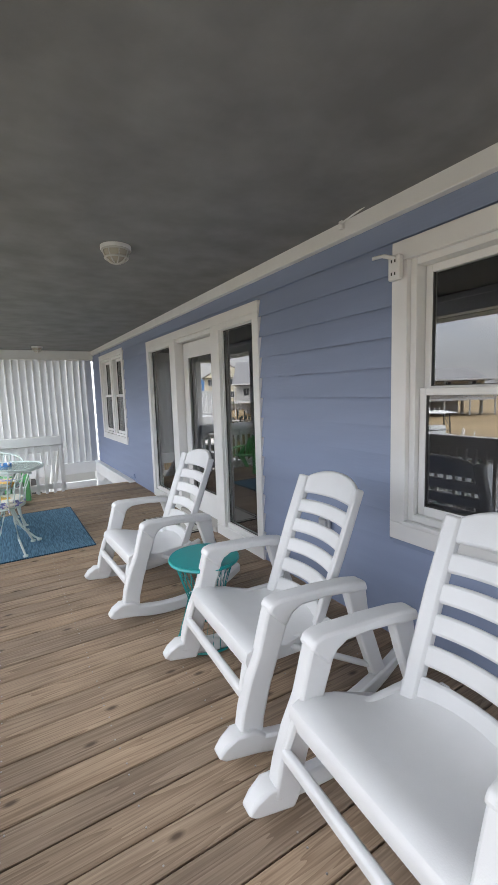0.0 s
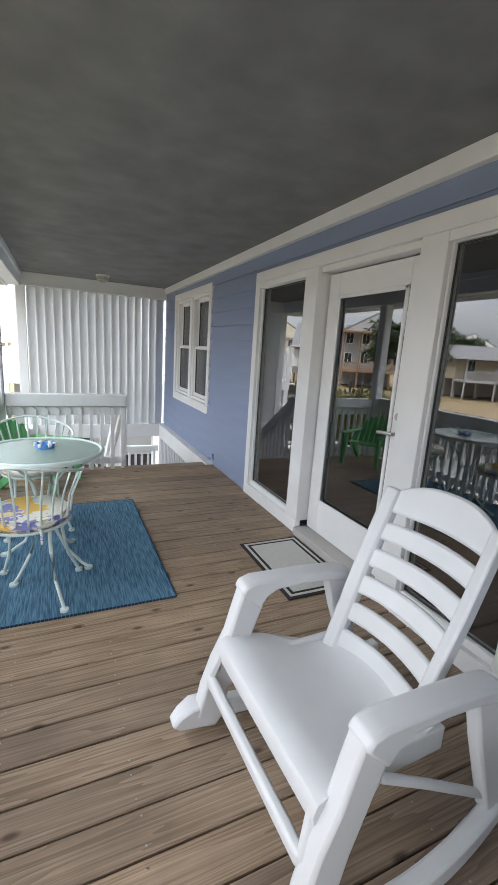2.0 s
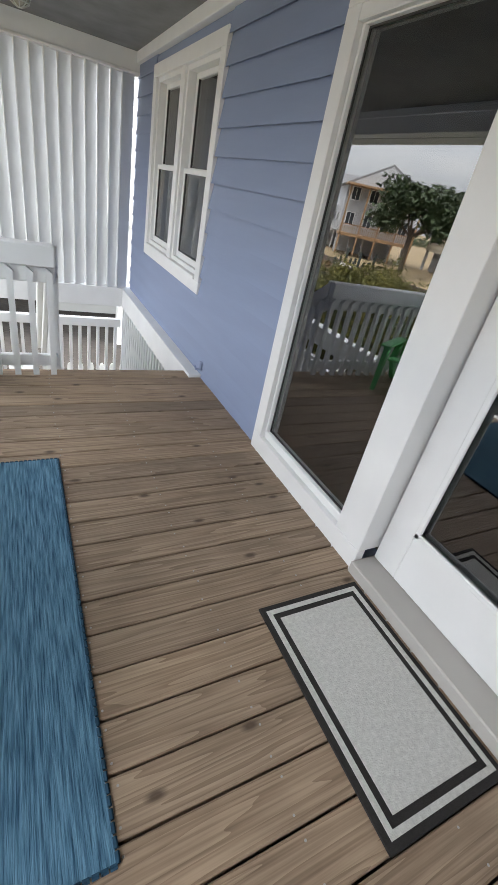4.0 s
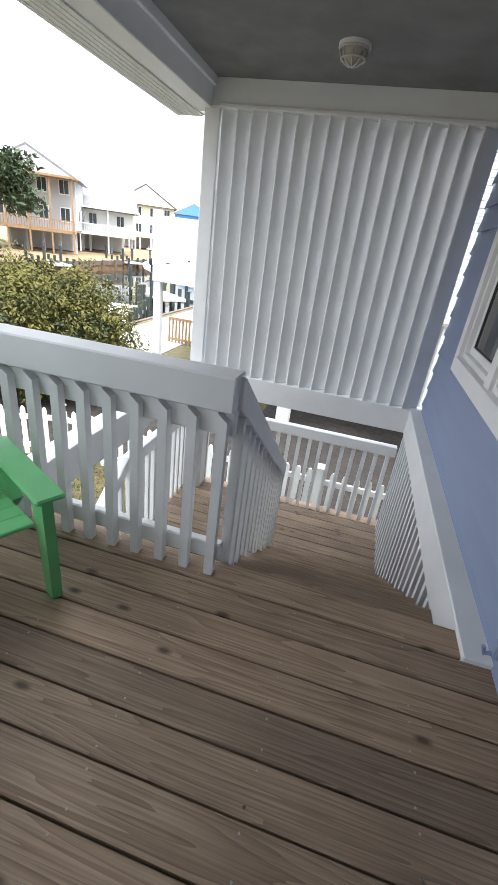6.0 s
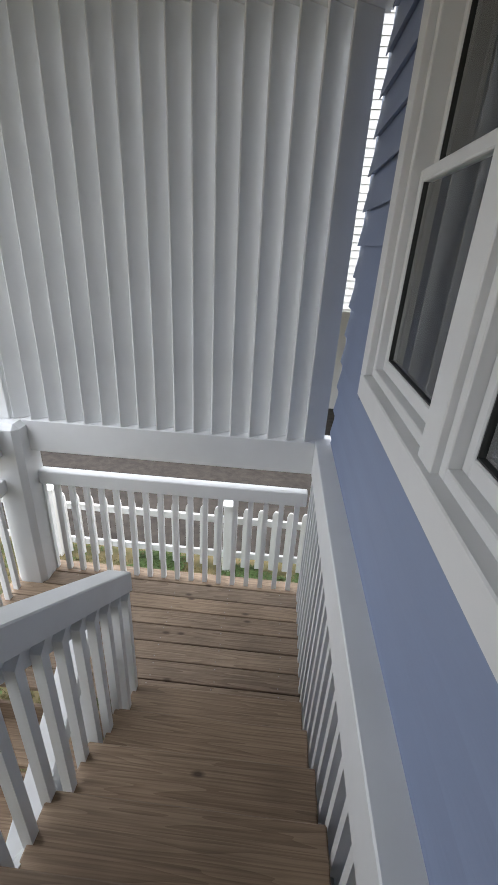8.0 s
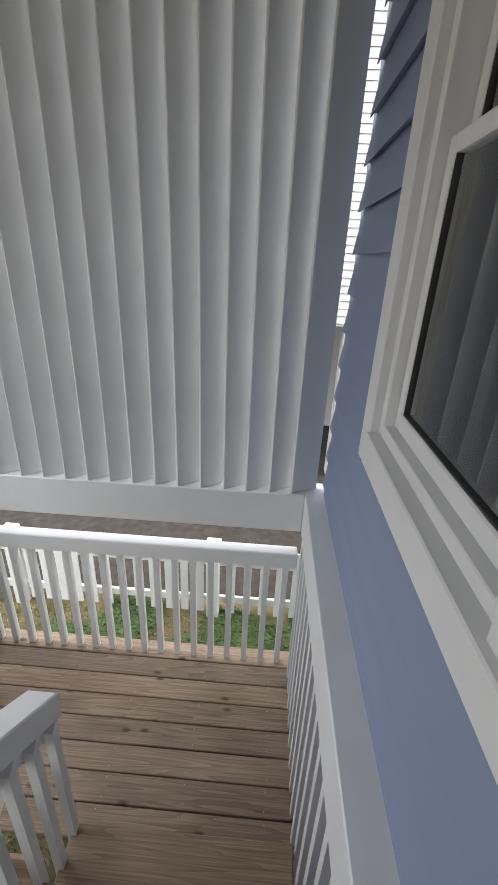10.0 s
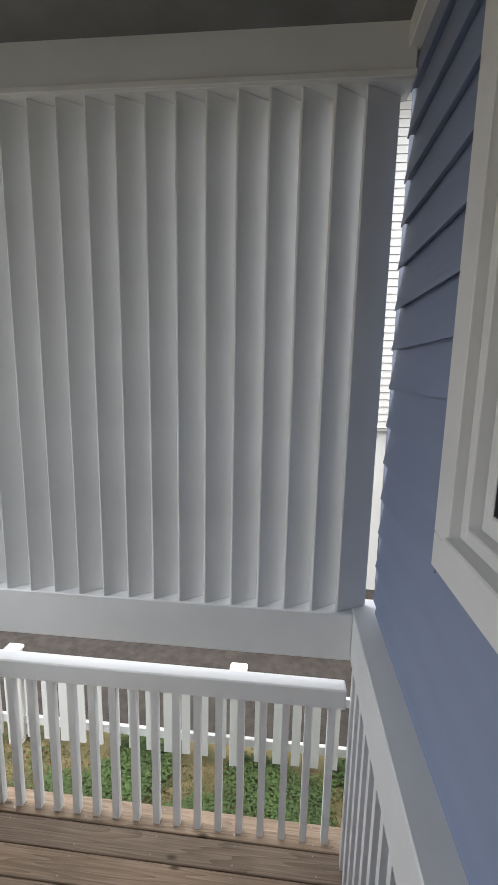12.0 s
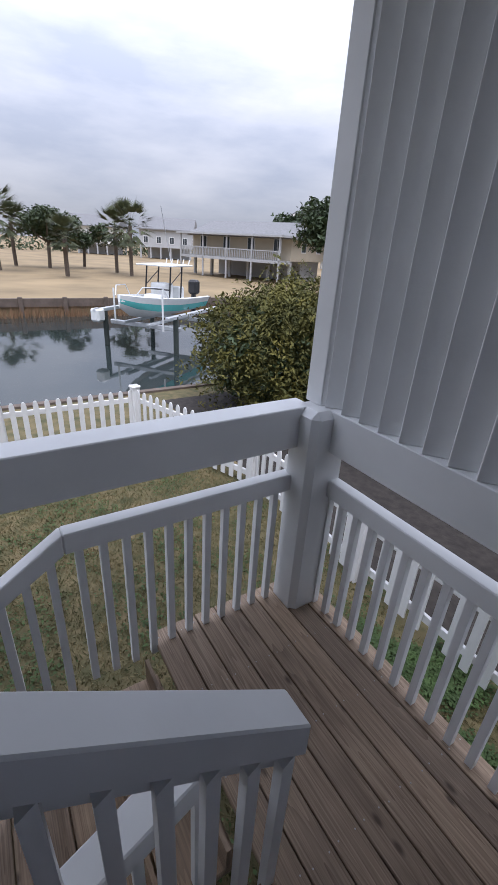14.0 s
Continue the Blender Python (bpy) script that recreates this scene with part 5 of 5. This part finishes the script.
box(bm, -0.02, 0.02, -0.02, 0.02, 0.12, 0.92)
pk = data("baluster", bm, TRIM)
xx = DX0 + 0.22
while xx < DX1 - 0.1:
    piece(e, "baluster", pk, (xx, DY0 + 0.07, DZ))
    xx += 0.13
yy = DY0 + 0.2
while yy < DY1:
    piece(e, "baluster", pk, (DX0 + 0.07, yy, DZ))
    yy += 0.13

# low lumber fence and docks up the canal
bm = B()
box(bm, -5.6, -3.0, 19.9, 20.0, G + 0.85, G + 0.95)
box(bm, -5.6, -3.0, 19.9, 20.0, G + 0.12, G + 0.2)
for k in range(20):
    box(bm, -5.6 + k * 0.135, -5.55 + k * 0.135, 19.91, 19.97, G, G + 0.9)
tagged(new("lumber_fence", data("lumber_fence", bm, LUMBER)), "raw lumber rail fence by the canal walk", "fence")
bm = B()
box(bm, -7.8, -5.0, 15.0, 40.0, G, G + 0.03)
structure("pavement", bm, CONCRETE, "pale concrete walk along the canal", "pavement")


def dock(x, y, L, W, rz):
    e = empty("dock", pose(x, y, 0, 0, 0, rz), label="weathered timber dock on pilings in the canal", category="dock", group="docks along the canal")
    bm = B()
    box(bm, -W / 2, W / 2, 0, L, G - 0.25, G - 0.1)
    part(e, "walkway", bm, CONCRETE)
    bm = B()
    for k in range(5):
        for s in (-1, 1):
            h = G + (1.3 if (k + s) % 3 == 0 else 0.4)
            tube(bm, [(s * W / 2, L * k / 4, WATER_Z - 0.8), (s * W / 2, L * k / 4, h)], 0.13, 8)
    part(e, "piling", bm, PILE)
    return e


for k in range(7):
    dock(-9.5 - (k % 2), 22 + k * 9, 5, 2.0, 20 + 30 * (k % 3))
for k in range(6):
    dock(-25.5, 40 + k * 13, 4, 2.2, 70)


# ---------- boats ----------
def boat(label, stripe):
    e = empty("boat", label=label, category="boat", group="boats on the canal")
    # bow towards +x
    stations = [(-3.0, 1.05, 0.0, 0.75), (-1.5, 1.15, -0.02, 0.80), (0.0, 1.15, 0.0, 0.86), (1.4, 0.95, 0.10, 0.96), (2.4, 0.55, 0.30, 1.06), (3.0, 0.06, 0.65, 1.14)]
    bm = B()
    rings = []
    for x, w, k, s in stations:
        m = k + (s - k) * 0.38
        u = k + (s - k) * 0.70
        rings.append([bm.verts.new(p) for p in ((x, 0, k), (x, w * 0.78, m), (x, w * 0.9, u), (x, w, s), (x, w * 0.88, s + 0.03), (x, w * 0.8, s - 0.25), (x, -w * 0.8, s - 0.25), (x, -w * 0.88, s + 0.03), (x, -w, s), (x, -w * 0.9, u), (x, -w * 0.78, m))])
    for a, b in zip(rings, rings[1:]):
        n = len(a)
        for i in range(n):
            f = bm.faces.new((a[i], a[(i + 1) % n], b[(i + 1) % n], b[i]))
            f.material_index = 1 if i in (1, 9) else 0
    bm.faces.new(rings[0])
    bm.faces.new(rings[-1][::-1])
    part(e, "hull", bm, [HULL, stripe], True)
    bm = B()
    box(bm, -0.5, 0.15, -0.42, 0.42, 0.55, 1.45, 0.06)
    box(bm, 0.2, 0.75, -0.4, 0.4, 0.6, 1.0, 0.06)
    box(bm, -1.45, -0.95, -0.45, 0.45, 0.55, 1.25, 0.06)
    part(e, "console", bm, HULL)
    bm = B()
    for x, x2 in ((-0.75, -0.95), (0.25, 0.05)):
        for s in (-1, 1):
            tube(bm, [(x, s * 0.62, 0.7), (x2, s * 0.6, 2.15)], 0.035, 8)
    tube(bm, [(0.25, -0.62, 1.2), (0.25, 0.62, 1.2)], 0.03, 6)
    for s in (-1, 1):
        tube(bm, [(0.1, s * 0.6, 1.4), (-0.85, s * 0.6, 1.9)], 0.02, 6)
    part(e, "top_frame", bm, BLACK, True)
    bm = B()
    box(bm, -1.55, 0.55, -0.85, 0.85, 2.15, 2.22, 0.03)
    for k in range(5):
        tube(bm, [(-1.58, -0.6 + 0.3 * k, 2.18), (-1.68, -0.6 + 0.3 * k, 2.42)], 0.025, 6)
    part(e, "hardtop", bm, HULL)
    bm = B()
    for s in (-1, 1):
        tube(bm, [(2.6, s * 0.45, 1.06), (2.3, s * 0.62, 1.42), (1.3, s * 0.9, 1.38), (0.9, s * 0.98, 0.95)], 0.022, 6)
    tube(bm, [(-0.2, 0.5, 2.2), (0.9, 0.7, 4.4)], 0.014, 5)
    part(e, "rail", bm, ALU, True)
    bm = B()
    box(bm, -3.55, -3.05, -0.25, 0.25, 0.75, 1.45, 0.1)
    box(bm, -3.35, -3.15, -0.1, 0.1, -0.2, 0.75, 0.03)
    part(e, "outboard", bm, BLACK)
    return e


bx, by = -17.6, 14.7
b1 = boat("white centre-console boat with a teal stripe on a lift", BOATTEAL)
b1.matrix_world = pose(bx, by, -2.30, 0, 0, 308)
b2 = copy_thing(b1, pose(-22.5, 52, WATER_Z + 0.4, 0, 0, 110))
copy_thing(b1, pose(-23.5, 66, WATER_Z + 0.4, 0, 0, 100))
e = empty("boat_lift", pose(bx, by, 0, 0, 0, 308), label="aluminium boat lift on dark pilings in the canal", category="boat lift")
for x in (-2.0, 1.7):
    for s in (-1.75, 1.75):
        bm = B()
        tube(bm, [(x, s, WATER_Z - 0.9), (x, s, -2.05 if s < 0 else -1.95)], 0.11, 10)
        part(e, "piling", bm, PILE)
bm = B()
for s in (-1.75, 1.75):
    box(bm, -2.3, 2.4, s - 0.09, s + 0.09, -2.05, -1.90, 0.02)
for x in (-1.6, 1.3):
    box(bm, x - 0.08, x + 0.08, -1.75, 1.75, -2.62, -2.44, 0.02)
for s in (-0.6, 0.6):
    box(bm, -2.2, 2.0, s - 0.08, s + 0.08, -2.44, -2.32, 0.02)
part(e, "beam", bm, ALU)
bm = B()
box(bm, 1.9, 2.4, -2.0, -1.55, -2.45, -1.9, 0.08)
part(e, "motor", bm, HULL)
for p in ((1.4, -1.45, -1.1), (2.2, 1.45, -0.9)):
    bm = B()
    tube(bm, [(p[0], p[1], -2.5), p], 0.04, 8)
    part(e, "guide_pole", bm, HULL)
